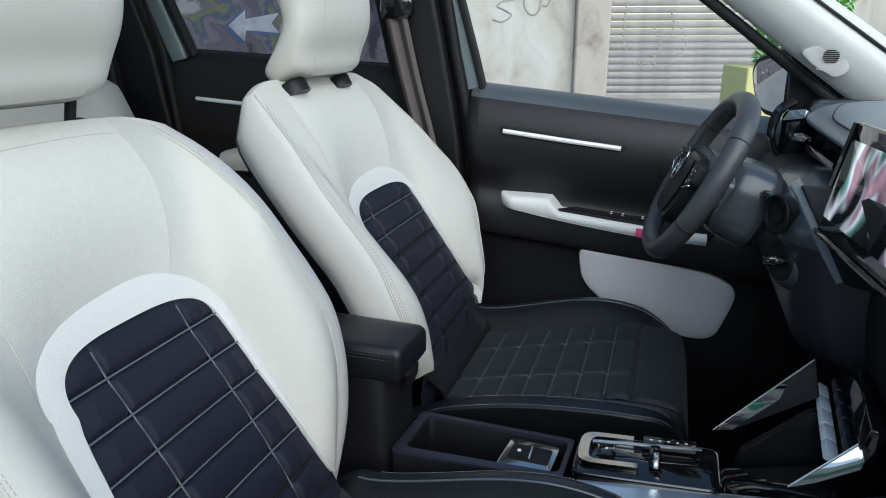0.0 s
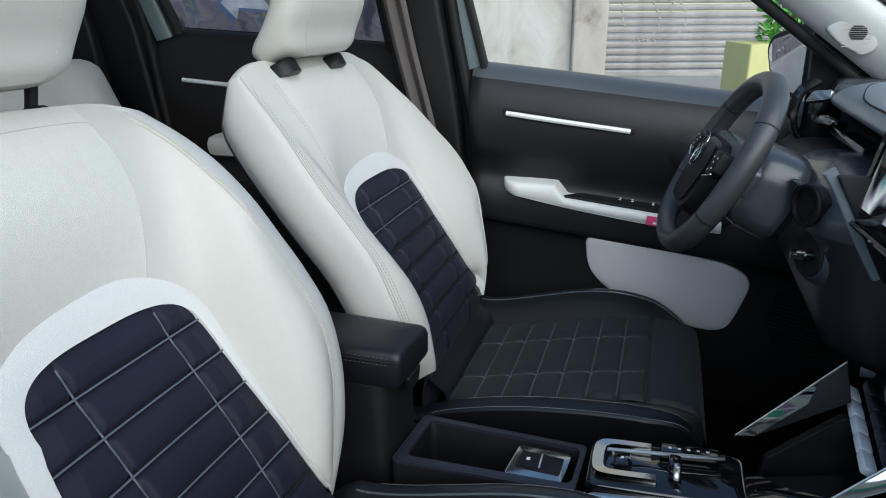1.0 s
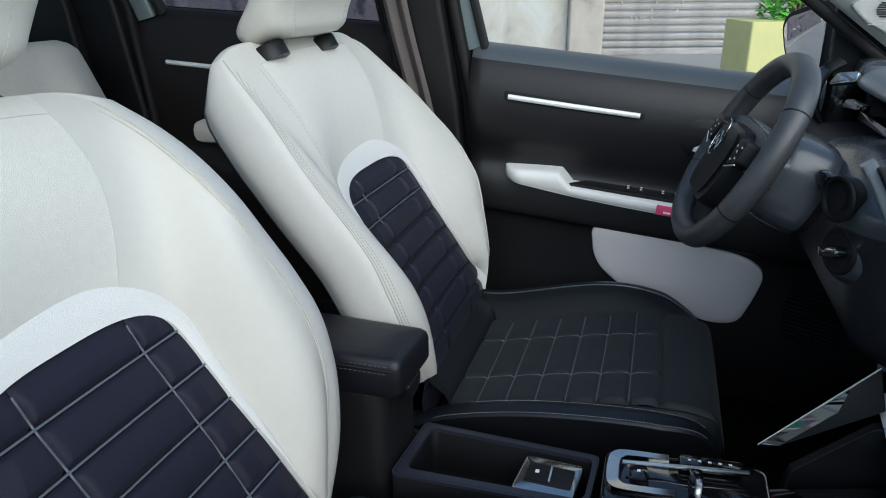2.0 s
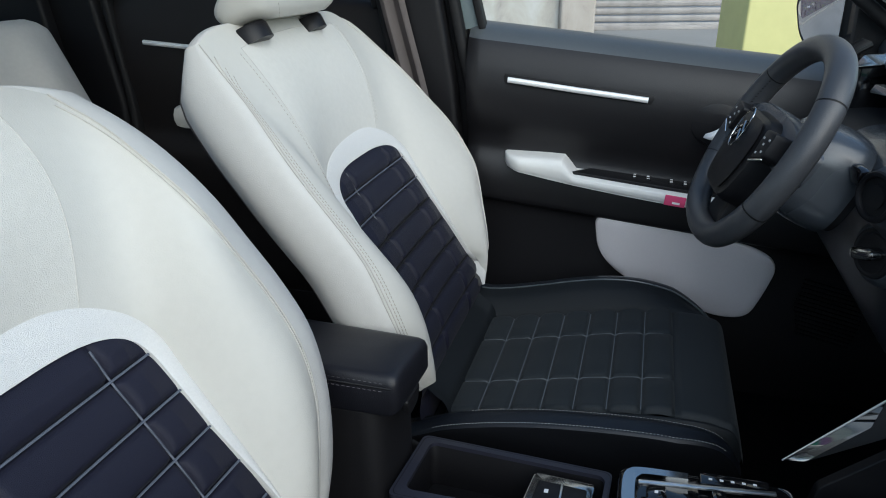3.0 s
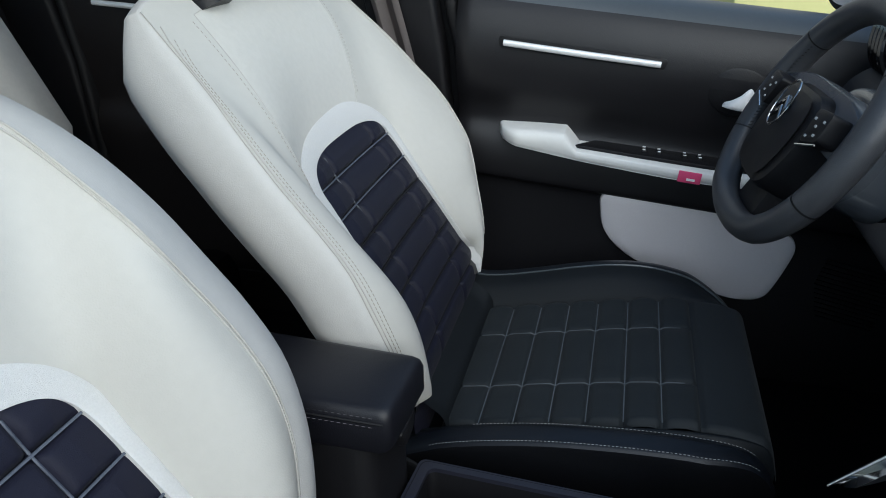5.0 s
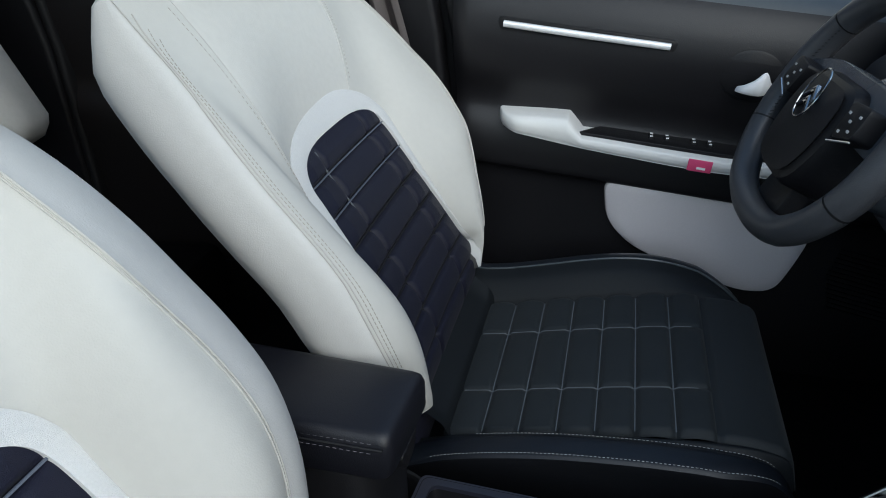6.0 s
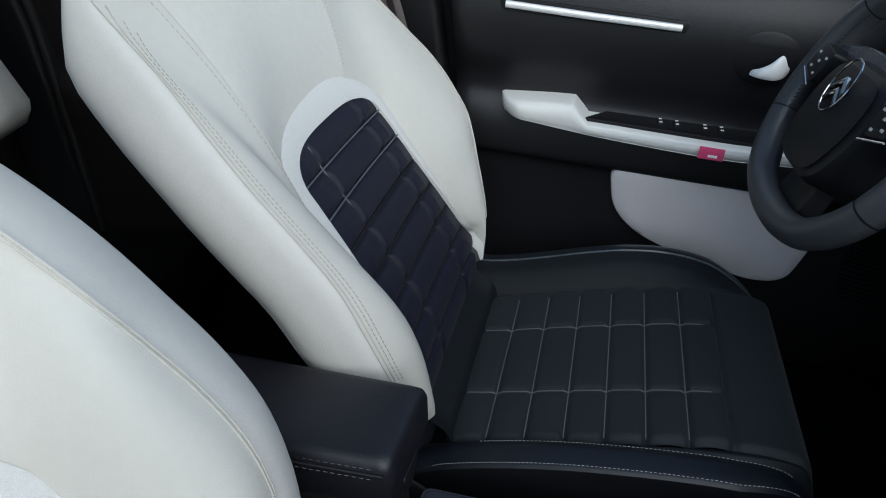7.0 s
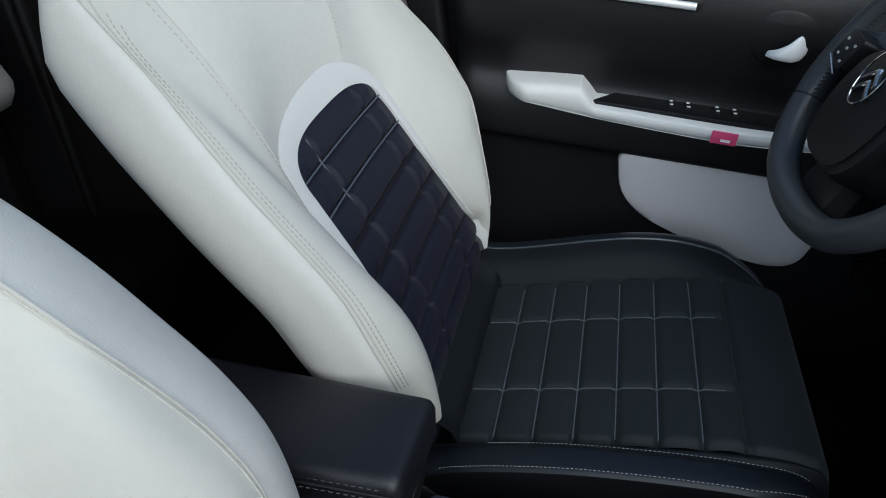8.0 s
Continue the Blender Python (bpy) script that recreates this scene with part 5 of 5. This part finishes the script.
# ---------------------------------------------------------------- touch screen
screen = thing("touch_screen", "black tablet touch screen with blurred coloured patches", "screen", (0.20, 0, 1.0))
TU = Vector((0.20, 0, 0.98)).normalized()
TV = Vector((0.10, -0.995, 0)).normalized()
TN = TU.cross(TV).normalized()
if TN.x > 0:
    TN = -TN
o0 = Vector((-0.002, 0.098, -0.050))
part("housing", plate(round_poly([(0, 0), (0.26, 0), (0.26, 0.142), (0, 0.142)], 0.008), (o0 - TN * 0.016, TV, TU, TN), 0.016, 0.004), M["gloss_black"], screen, "black tablet housing")
part("bezel_edge", tube([o0 + TV * a + TU * b for a, b in ((0.0, 0.140), (0.0, 0.0), (0.0, -0.004), (0.26, -0.004))], 0.004, 6), M["gloss_black"], screen, "black bezel edge")
# reflections on the glass are part of the display's emission
part("display", plate(round_poly([(0.012, 0.018), (0.252, 0.018), (0.252, 0.120), (0.012, 0.120)], 0.003), (o0, TV, TU, TN), 0.0012, 0.0004), M["display"], screen, "lit display, its reflections painted in as soft coloured glow")
part("bracket", boxed((0.08, 0.12, 0.08), (0.06, -0.03, -0.02), 0.01), M["black_plastic"], screen)

# ---------------------------------------------------------------- centre console
console = thing("centre_console", "black centre console with open tray and glossy fins", "console", (-0.1, 0, 0.33))
kinv = Matrix.Translation((0.1, 0, -0.33))


def kpart(name, bm, mat, label="", parent=console):
    bm.transform(kinv)
    return part(name, bm, mat, parent, label)


kpart("console_body", boxed((0.62, 0.118, 0.20), (-0.04, -0.008, 0.43), 0.012), M["black_plastic"], "black console body")
# tray: rim swept round, inner walls, floor
outer = round_poly([(-0.356, -0.068), (-0.100, -0.064), (-0.094, 0.044), (-0.346, 0.054)], 0.010, 5)
inner = round_poly([(-0.338, -0.054), (-0.106, -0.050), (-0.102, 0.032), (-0.332, 0.041)], 0.012, 5)
rows = [[Vector((a, b, z)) for a, b in ring] for ring, z in ((outer, 0.50), (outer, 0.592), ([(a * 0.8 + c * 0.2, b * 0.8 + d * 0.2) for (a, b), (c, d) in zip(outer, inner)], 0.599), ([(a * 0.2 + c * 0.8, b * 0.2 + d * 0.8) for (a, b), (c, d) in zip(outer, inner)], 0.598), (inner, 0.592), (inner, 0.515))]
bm = bmesh.new()
V = add_grid(bm, rows, closed_v=True)
bm.faces.new(V[-1])
kpart("tray", bm, M["black_plastic"], "black open tray")
kpart("tray_rim", slab([[Vector((*p, 0.5985)) for p in outer + outer[:1]], [Vector((*p, 0.600)) for p in inner + inner[:1]]], [[Vector((*p, 0.594)) for p in outer + outer[:1]], [Vector((*p, 0.594)) for p in inner + inner[:1]]]), M["tray_plastic"], "smooth dark tray rim")
# parking brake switch plate
sw = kpart("switch_plate", plate(round_poly([(-0.199, -0.050), (-0.118, -0.056), (-0.112, 0.020), (-0.190, 0.024)], 0.010), ((0, 0, 0.575), (1, 0, 0), (0, 1, 0), (0, 0, 1)), 0.022, 0.003), M["satin_metal"], "satin silver switch plate")
kpart("switch_well", plate(round_poly([(-0.186, -0.032), (-0.124, -0.035), (-0.122, 0.004), (-0.182, 0.007)], 0.004), ((0, 0, 0.594), (1, 0, 0), (0, 1, 0), (0, 0, 1)), 0.0045, 0.001), M["rubber"], "", sw)
kpart("brake_switch", plate(round_poly([(-0.184, -0.030), (-0.155, -0.031), (-0.153, 0.003), (-0.181, 0.005)], 0.003), ((0, 0, 0.597), (1, 0, 0), (0, 1, 0), (0, 0, 1)), 0.0035, 0.001), M["black_plastic"], "black parking brake switch", sw)
kpart("switch_mark", boxed((0.005, 0.006, 0.0006), (-0.170, -0.013, 0.6008), 0), M["white_ink"], "", sw)
kpart("switch_edge", boxed((0.003, 0.033, 0.003), (-0.1525, -0.014, 0.6005), 0.001), M["chrome"], "", sw)
# gear selector
gear = kpart("gear_plate", plate(round_poly([(-0.088, -0.062), (0.11, -0.062), (0.11, 0.042), (-0.088, 0.042)], 0.016), ((0, 0, 0.585), (1, 0, 0.05), (0, 1, 0), (0, 0, 1)), 0.034, 0.006), M["gloss_black"], "glossy black gear selector plate")
arch = [(0.0, -0.050), (-0.060, -0.050), (-0.078, -0.044), (-0.084, -0.028), (-0.084, 0.010), (-0.078, 0.026), (-0.062, 0.032), (-0.008, 0.032)]
ring = [(0.0, -0.036), (-0.052, -0.036), (-0.062, -0.033), (-0.066, -0.024), (-0.066, 0.006), (-0.062, 0.015), (-0.053, 0.019), (-0.008, 0.019)]
A_, B_ = smooth_line(arch, 40), smooth_line(ring, 40)
P = [[Vector((p[0], p[1], 0.622 + 0.05 * p[0])), Vector((*(p * 0.9 + q * 0.1), 0.629 + 0.05 * p[0])), Vector((*(p * 0.1 + q * 0.9), 0.629 + 0.05 * p[0])), Vector((q[0], q[1], 0.620 + 0.05 * p[0]))] for p, q in zip(A_, B_)]
kpart("gear_frame", slab(P, [[v - Vector((0, 0, 0.004)) for v in r] for r in P]), M["satin_metal"], "satin silver frame round the selector", gear)
kpart("park_button", boxed((0.022, 0.030, 0.010), (-0.044, -0.010, 0.622), 0.003, (0, -8, 0)), M["gloss_black"], "", gear)
kpart("button_mark", boxed((0.004, 0.004, 0.0006), (-0.044, -0.010, 0.6275), 0, (0, -8, 0)), M["white_ink"], "", gear)
kpart("selector_blade", boxed((0.15, 0.006, 0.003), (0.01, 0.004, 0.634), 0.001, (0, -3, 4)), M["chrome"], "thin chrome blade", gear)
kpart("selector_grip", boxed((0.016, 0.026, 0.024), (0.022, -0.022, 0.634), 0.004), M["gloss_black"], "glossy gear toggle", gear)
kpart("grip_edge", boxed((0.008, 0.010, 0.022), (0.024, -0.040, 0.640), 0.002), M["chrome"], "", gear)
strip = kpart("indicator_strip", plate(round_poly([(0.004, 0.012), (0.080, 0.014), (0.080, 0.030), (0.004, 0.032)], 0.003), ((0, 0, 0.622), (1, 0, 0.05), (0, 1, 0), (0, 0, 1)), 0.010, 0.002), M["gloss_black"], "gear indicator strip", gear)
for k in range(5):
    kpart("indicator_mark", boxed((0.004, 0.003, 0.0006), (0.016 + 0.012 * k, 0.021, 0.6335 + 0.0006 * k), 0), M["white_ink"], "", gear)
kpart("side_deck", plate(round_poly([(-0.085, -0.060), (0.20, -0.052), (0.20, -0.095), (-0.075, -0.095)], 0.008), ((0, 0, 0.588), (1, 0, 0.08), (0, 1, 0.12), (0, -0.12, 1)), 0.030, 0.004), M["chrome"], "bright metal side deck")
kpart("front_box", boxed((0.22, 0.12, 0.10), (0.22, 0.0, 0.565), 0.02, (0, -14, 0)), M["gloss_black"], "glossy black storage box")
FN = Vector((-0.249, -0.94, 0.235)).normalized()
FU = Vector((0.149, 0, 0.158)).normalized()
FV = FN.cross(FU)
# far facet spans only the bright reflection; bare fin stands for the dark part
for at, shape, face, wall_ in (
        ((0.104, 0.090, 0.6255), [(0.0, 0.0), (0.180, 0.005), (0.150, -0.039), (0.022, -0.014)], [(0.001, 0.0), (0.137, 0.0025), (0.107, -0.0135), (0.022, -0.0135)], [(0.13, 0.54), (0.30, 0.54), (0.30, 0.70), (0.225, 0.690), (0.142, 0.61)]),
        ((0.200, -0.094, 0.690), [(-0.031, 0.003), (0.066, 0.005), (0.071, -0.007), (0.050, -0.020), (0.0, -0.009)], [(-0.029, 0.002), (0.064, 0.004), (0.069, -0.007), (0.049, -0.019), (0.0, -0.008)], [(0.18, 0.54), (0.32, 0.54), (0.32, 0.70), (0.23, 0.672), (0.19, 0.645)])):
    at = Vector(at)
    fin = kpart("console_fin", plate(round_poly(shape[::-1], 0.002), (at - FN * 0.006, FU, FV, FN), 0.006, 0.0012), M["black_plastic"], "black console fin")
    kpart("fin_face", plate(round_poly(face[::-1], 0.001), (at, FU, FV, FN), 0.0014, 0.0004), M["mirror_black"], "mirror facet over the bright part of the reflection", fin)
    kpart("edge_line", tube([at + FU * shape[0][0] + FV * shape[0][1], at + FU * shape[1][0] + FV * shape[1][1]], 0.0012, 6), M["chrome"], "thin silver edge", fin)
    kpart("fin_wall", plate(round_poly(wall_, 0.006), ((0, at.y - 0.010, 0), (1, 0, 0), (0, 0, 1), (0, -1, 0)), 0.014, 0.003), M["black_plastic"], "black fin wall")
# climate keys
keys = kpart("key_panel", boxed((0.02, 0.22, 0.075), (0.272, 0.040, 0.712), 0.006, (0, 14, -6)), M["gloss_black"], "black climate key panel")
for k in range(5):
    y = 0.120 - 0.040 * k
    kpart("climate_key", boxed((0.016, 0.0385, 0.012), (0.246 - 0.0045 * k, y, 0.696), 0.003, (0, 24, -6)), M["pale_key"], "pale satin key", keys)
    kpart("climate_key", boxed((0.010, 0.0385, 0.012), (0.264 - 0.0045 * k, y, 0.708), 0.003, (0, 24, -6)), M["tray_plastic"], "dark blue key", keys)

# armrest box between the seats
box_ = thing("armrest_box", "black leather armrest box between the front seats", "armrest", (-0.5, 0, 0.34))
ainv = Matrix.Translation((0.5, 0, -0.34))


def apart_(name, bm, mat, label="", parent=box_):
    bm.transform(ainv)
    return part(name, bm, mat, parent, label)


plan = round_poly([(-0.66, -0.066), (-0.338, -0.064), (-0.332, 0.041), (-0.66, 0.055)], [0.02, 0.012, 0.010, 0.02], 6)
rows = []
cx, cy = -0.5, -0.008
for inset, z in ((0.010, 0.704), (0.003, 0.706), (0.0, 0.712), (0.0, 0.740), (0.0, 0.750), (0.002, 0.757), (0.006, 0.7615), (0.012, 0.763), (0.03, 0.7645), (0.05, 0.765)):
    ring = []
    for a, b in plan:
        lift = 0.010 * max(0, (a + 0.37) / 0.04) ** 2 if z < 0.73 else 0
        ring.append(Vector((a - math.copysign(min(inset, abs(a - cx)), a - cx), b - math.copysign(min(inset, abs(b - cy)), b - cy), z + lift)))
    rows.append(ring)
bm = bmesh.new()
V = add_grid(bm, rows, closed_v=True)
bm.faces.new(V[0][::-1])
bm.faces.new(V[-1])
lid = apart_("lid", bm, M["dark_leather"], "black leather padded lid")
for z, o in ((0.7535, 0.0012), (0.745, 0.0008)):
    line = [Vector((x, -0.0655 - o + 0.0035 * (z > 0.75), z)) for x in np.linspace(-0.62, -0.352, 60)]
    apart_("seam_stitching", stitches(line, 0.0035, 0.0030, 0.0004), M["grey_thread"], "grey double stitching", lid)
apart_("seam_groove", tube([Vector((x, -0.0650, 0.749)) for x in np.linspace(-0.64, -0.345, 20)], 0.0012, 5), M["rubber"], "", lid)
apart_("lid_latch", plate(round_poly([(-0.030, 0.0), (0.020, 0.0), (0.012, -0.022), (-0.020, -0.026)], 0.008), ((-0.345, -0.005, 0.712), (0, 1, 0), (0, 0, 1), (1, 0, 0)), 0.008, 0.003), M["black_plastic"], "black latch under the lid", lid)
body_plan = round_poly([(-0.65, -0.062), (-0.365, -0.060), (-0.352, 0.036), (-0.65, 0.050)], [0.01, 0.026, 0.02, 0.01], 6)
apart_("body", plate(body_plan, ((0, 0, 0.34), (1, 0, 0), (0, 1, 0), (0, 0, 1)), 0.368, 0.003), M["black_plastic"], "black box body")

# ---------------------------------------------------------------- door mirror
mir = thing("door_mirror", "black door mirror with its glass", "mirror", (0.226, 0.95, 1.078))
out = round_poly([(-0.095, -0.082), (0.020, -0.074), (0.070, -0.035), (0.098, 0.026), (0.078, 0.054), (-0.05, 0.084), (-0.09, 0.080)], 0.022)
MU, MW = Vector((-0.37, 0.93, 0)).normalized(), Vector((-0.93, -0.37, 0)).normalized()
part("housing", plate(out, (-MW * 0.06, MU, (0, 0, 1), MW), 0.066, 0.006), M["rubber"], mir, "black mirror housing")
mm = bpy.data.materials.new("mirror_glass")
mm.use_nodes = True
mm.node_tree.nodes["Principled BSDF"].inputs["Metallic"].default_value = 1
mm.node_tree.nodes["Principled BSDF"].inputs["Roughness"].default_value = 0.02
mm.node_tree.nodes["Principled BSDF"].inputs["Base Color"].default_value = (0.74, 0.73, 0.73, 1)
part("glass", plate([(a * 0.82, b * 0.82) for a, b in out], (MW * 0.006, MU, (0, 0, 1), MW), 0.004, 0.001), mm, mir, "mirror glass")
part("arm", boxed((0.06, 0.2, 0.04), (0.07, -0.15, -0.04), 0.01, (0, 0, 10)), M["black_plastic"], mir)


# ---------------------------------------------------------------- street
structure("ground", boxed((160, 160, 0.2), (0, 0, -0.1), 0.0), M["asphalt"], "pale grey street surface", False)
WALL_TURN = 17.0
wm = Matrix.Translation((-0.948, 10.05, 0)) @ Matrix.Rotation(radians(WALL_TURN), 4, 'Z')


def wall_part(name, bm, mat, label=""):
    bm.transform(wm)
    return structure(name, bm, mat, label, False)


wall_part("pavement", boxed((40, 3.0, 0.17), (0, -1.15, 0.085), 0.015), M["asphalt"], "raised grey pavement along the wall")
wall_part("wall_north", boxed((2.4, 0.4, 8.0), (-1.7, 0.3, 4.0), 0.02), M["concrete"], "stained pale rendered wall across the street")
wall_part("wall_pier", boxed((0.5, 0.5, 8.0), (-0.25, 0.2, 4.0), 0.03), M["render_wall"], "pinkish rendered pier beside the shutter")
wall_part("wall_east", boxed((8, 0.5, 8.0), (7.0, 0.3, 4.0), 0.02), M["concrete"], "pale rendered wall beyond the shutter")
wall_part("wall_west", boxed((14, 0.5, 8.0), (-9.9, 0.2, 4.0), 0.02), M["mural"], "dark wall covered in painted murals")
wall_part("lintel", boxed((3.0, 0.5, 4.7), (1.5, 0.3, 5.65), 0.02), M["concrete"], "pale rendered wall over the shutter")
# unseen wall with coloured bands, added for the console fins to reflect
south = structure("wall_south", boxed((60, 0.5, 4.4), (0, -16, 2.2), 0.02), M["facade_cream"], "unseen cream wall, added for reflections", False)
for nm, z, hh, mat in (("green_band", 2.0, 1.0, M["band_green"]), ("pink_band", 1.2, 0.5, M["band_pink"])):
    for x in (-9.0, -2.6, 3.8):
        part(nm, boxed((5.2, 0.3, hh), (x, -15.7, z), 0.03), mat, south)
shut = thing("roller_shutter", "grey ribbed metal roller shutter with faint graffiti", "shutter", (0, 0, 0))
shut.matrix_world = wm
prof = [(0.0, 0.0), (-0.016, 0.018), (-0.022, 0.045), (-0.022, 0.062), (-0.012, 0.085), (0.004, 0.092), (0.012, 0.092), (0.012, 0.0)]
PITCH = 0.105
bm = bmesh.new()
V = add_grid(bm, [[Vector((x, 0.30 + a, b)) for a, b in prof] for x in (0.0, 3.0)], closed_v=True)
bm.faces.new(V[0])
bm.faces.new(V[1][::-1])
slat_mesh = mesh_of(bm, "slat", M["shutter"], False)
for i in range(30):
    o = new("slat", slat_mesh)
    o.parent = shut
    o.location = (0, 0.002 * math.sin(i * 2.1), 0.18 + PITCH * i)
part("bottom_rail", boxed((3.0, 0.06, 0.06), (1.5, 0.30, 0.20), 0.008), M["shutter"], shut)



# painted marks on the wall and the shutter
def painted(name, strokes, r, depth, mat, label):
    ob = thing(name, label, "graffiti")
    ob.matrix_world = wm
    for pts in strokes:
        L_ = smooth_line([(u, depth, z) for u, z in pts], 14 * len(pts))
        part("stroke", tube([Vector(p) for p in L_], r, 6, flat=1.0), mat, ob)
    return ob


painted("wall_scribble", [[(-1.41, 1.63), (-1.56, 1.62), (-1.66, 1.55), (-1.52, 1.48), (-1.45, 1.41), (-1.58, 1.33), (-1.72, 1.36)], [(-1.27, 1.66), (-1.24, 1.50), (-1.14, 1.42), (-1.05, 1.48), (-1.01, 1.66)], [(-1.0, 1.55), (-0.92, 1.56), (-0.88, 1.64)]], 0.014, 0.094, M["graffiti_grey"], "faint grey scribble on the pale wall")
painted("shutter_scribble", [[(0.29, 1.60), (0.27, 1.25), (0.28, 1.02), (0.36, 0.83)], [(0.70, 1.30), (0.80, 1.10), (0.84, 0.94), (0.72, 0.76), (0.60, 0.70)], [(0.95, 1.5), (1.02, 1.30), (1.00, 1.1)], [(1.06, 1.32), (1.20, 1.14), (1.23, 0.96), (1.14, 0.80), (1.04, 0.76)], [(0.44, 0.64), (0.52, 0.76), (0.56, 0.62)], [(0.64, 0.64), (0.72, 0.74), (0.80, 0.68)]], 0.016, 0.296, M["graffiti"], "faint yellow scribbles on the shutter")
arrow = thing("painted_arrow", "white painted arrow on the dark mural wall", "graffiti")
arrow.matrix_world = wm
shape = [(-5.62, 1.29), (-5.36, 1.50), (-5.36, 1.38), (-4.86, 1.46), (-4.98, 1.32), (-4.88, 1.18), (-5.36, 1.22), (-5.40, 1.06)]
part("arrow_shape", plate(shape, ((0, -0.054, 0), (1, 0, 0), (0, 0, 1), (0, -1, 0)), 0.008, 0.002), M["graffiti_white"], arrow)
big_ = [(-5.49 + (a + 5.2) * 1.14 + 0.27, 1.29 + (b - 1.29) * 1.22 - 0.02) for a, b in shape]
part("arrow_outline", plate(big_, ((0, -0.051, 0), (1, 0, 0), (0, 0, 1), (0, -1, 0)), 0.005, 0.001), M["graffiti_blue"], arrow)

pl = thing("planter", "tall yellow square planter with a green shrub", "planter", (0.87, 5.4, 0))
pl.rotation_euler = (0, 0, radians(14))
bm = plate(round_poly([(-0.42, -0.30), (0.42, -0.30), (0.42, 0.30), (-0.42, 0.30)], 0.02), ((0, 0, 0), (1, 0, 0), (0, 1, 0), (0, 0, 1)), 0.92, 0.01)
part("pot", bm, M["planter_yellow"], pl, "yellow painted planter box")
bm = bmesh.new()
for k in range(9):
    a = k * 2.4
    tube([(0, 0, 0.88), (0.08 * math.cos(a), 0.08 * math.sin(a), 1.1), (0.2 * math.cos(a), 0.2 * math.sin(a), 1.4 + 0.03 * k)], [0.012, 0.008, 0.003], 6, bm=bm)
part("stem", bm, M["stem"], pl)
verts, faces = [], []
rnd = random.Random(4)
for k in range(1400):
    a, r, z = rnd.uniform(0, 6.283), 0.34 * math.sqrt(rnd.random()), 0.9 + 0.75 * rnd.random() ** 0.8
    c = Vector((0.10 + r * math.cos(a), 0.1 + r * math.sin(a), z))
    q = Euler((rnd.uniform(-0.9, 0.9), rnd.uniform(-0.9, 0.9), rnd.uniform(0, 6.28))).to_matrix()
    s_ = rnd.uniform(0.03, 0.055)
    b = len(verts)
    for p in ((-1, 0, 0), (-0.3, 0.38, 0.12), (0.4, 0.33, 0.1), (1, 0, -0.1), (0.4, -0.33, 0.1), (-0.3, -0.38, 0.12)):
        verts.append(tuple(c + q @ (Vector(p) * s_)))
    faces += [(b, b + 1, b + 2, b + 3), (b, b + 3, b + 4, b + 5)]
me = bpy.data.meshes.new("leaves")
me.from_pydata(verts, [], faces)
me.materials.append(M["leaf"])
o = new("leaves", me)
o.parent = pl
tagged(o, "bright green leaves", "", "", "stuff")
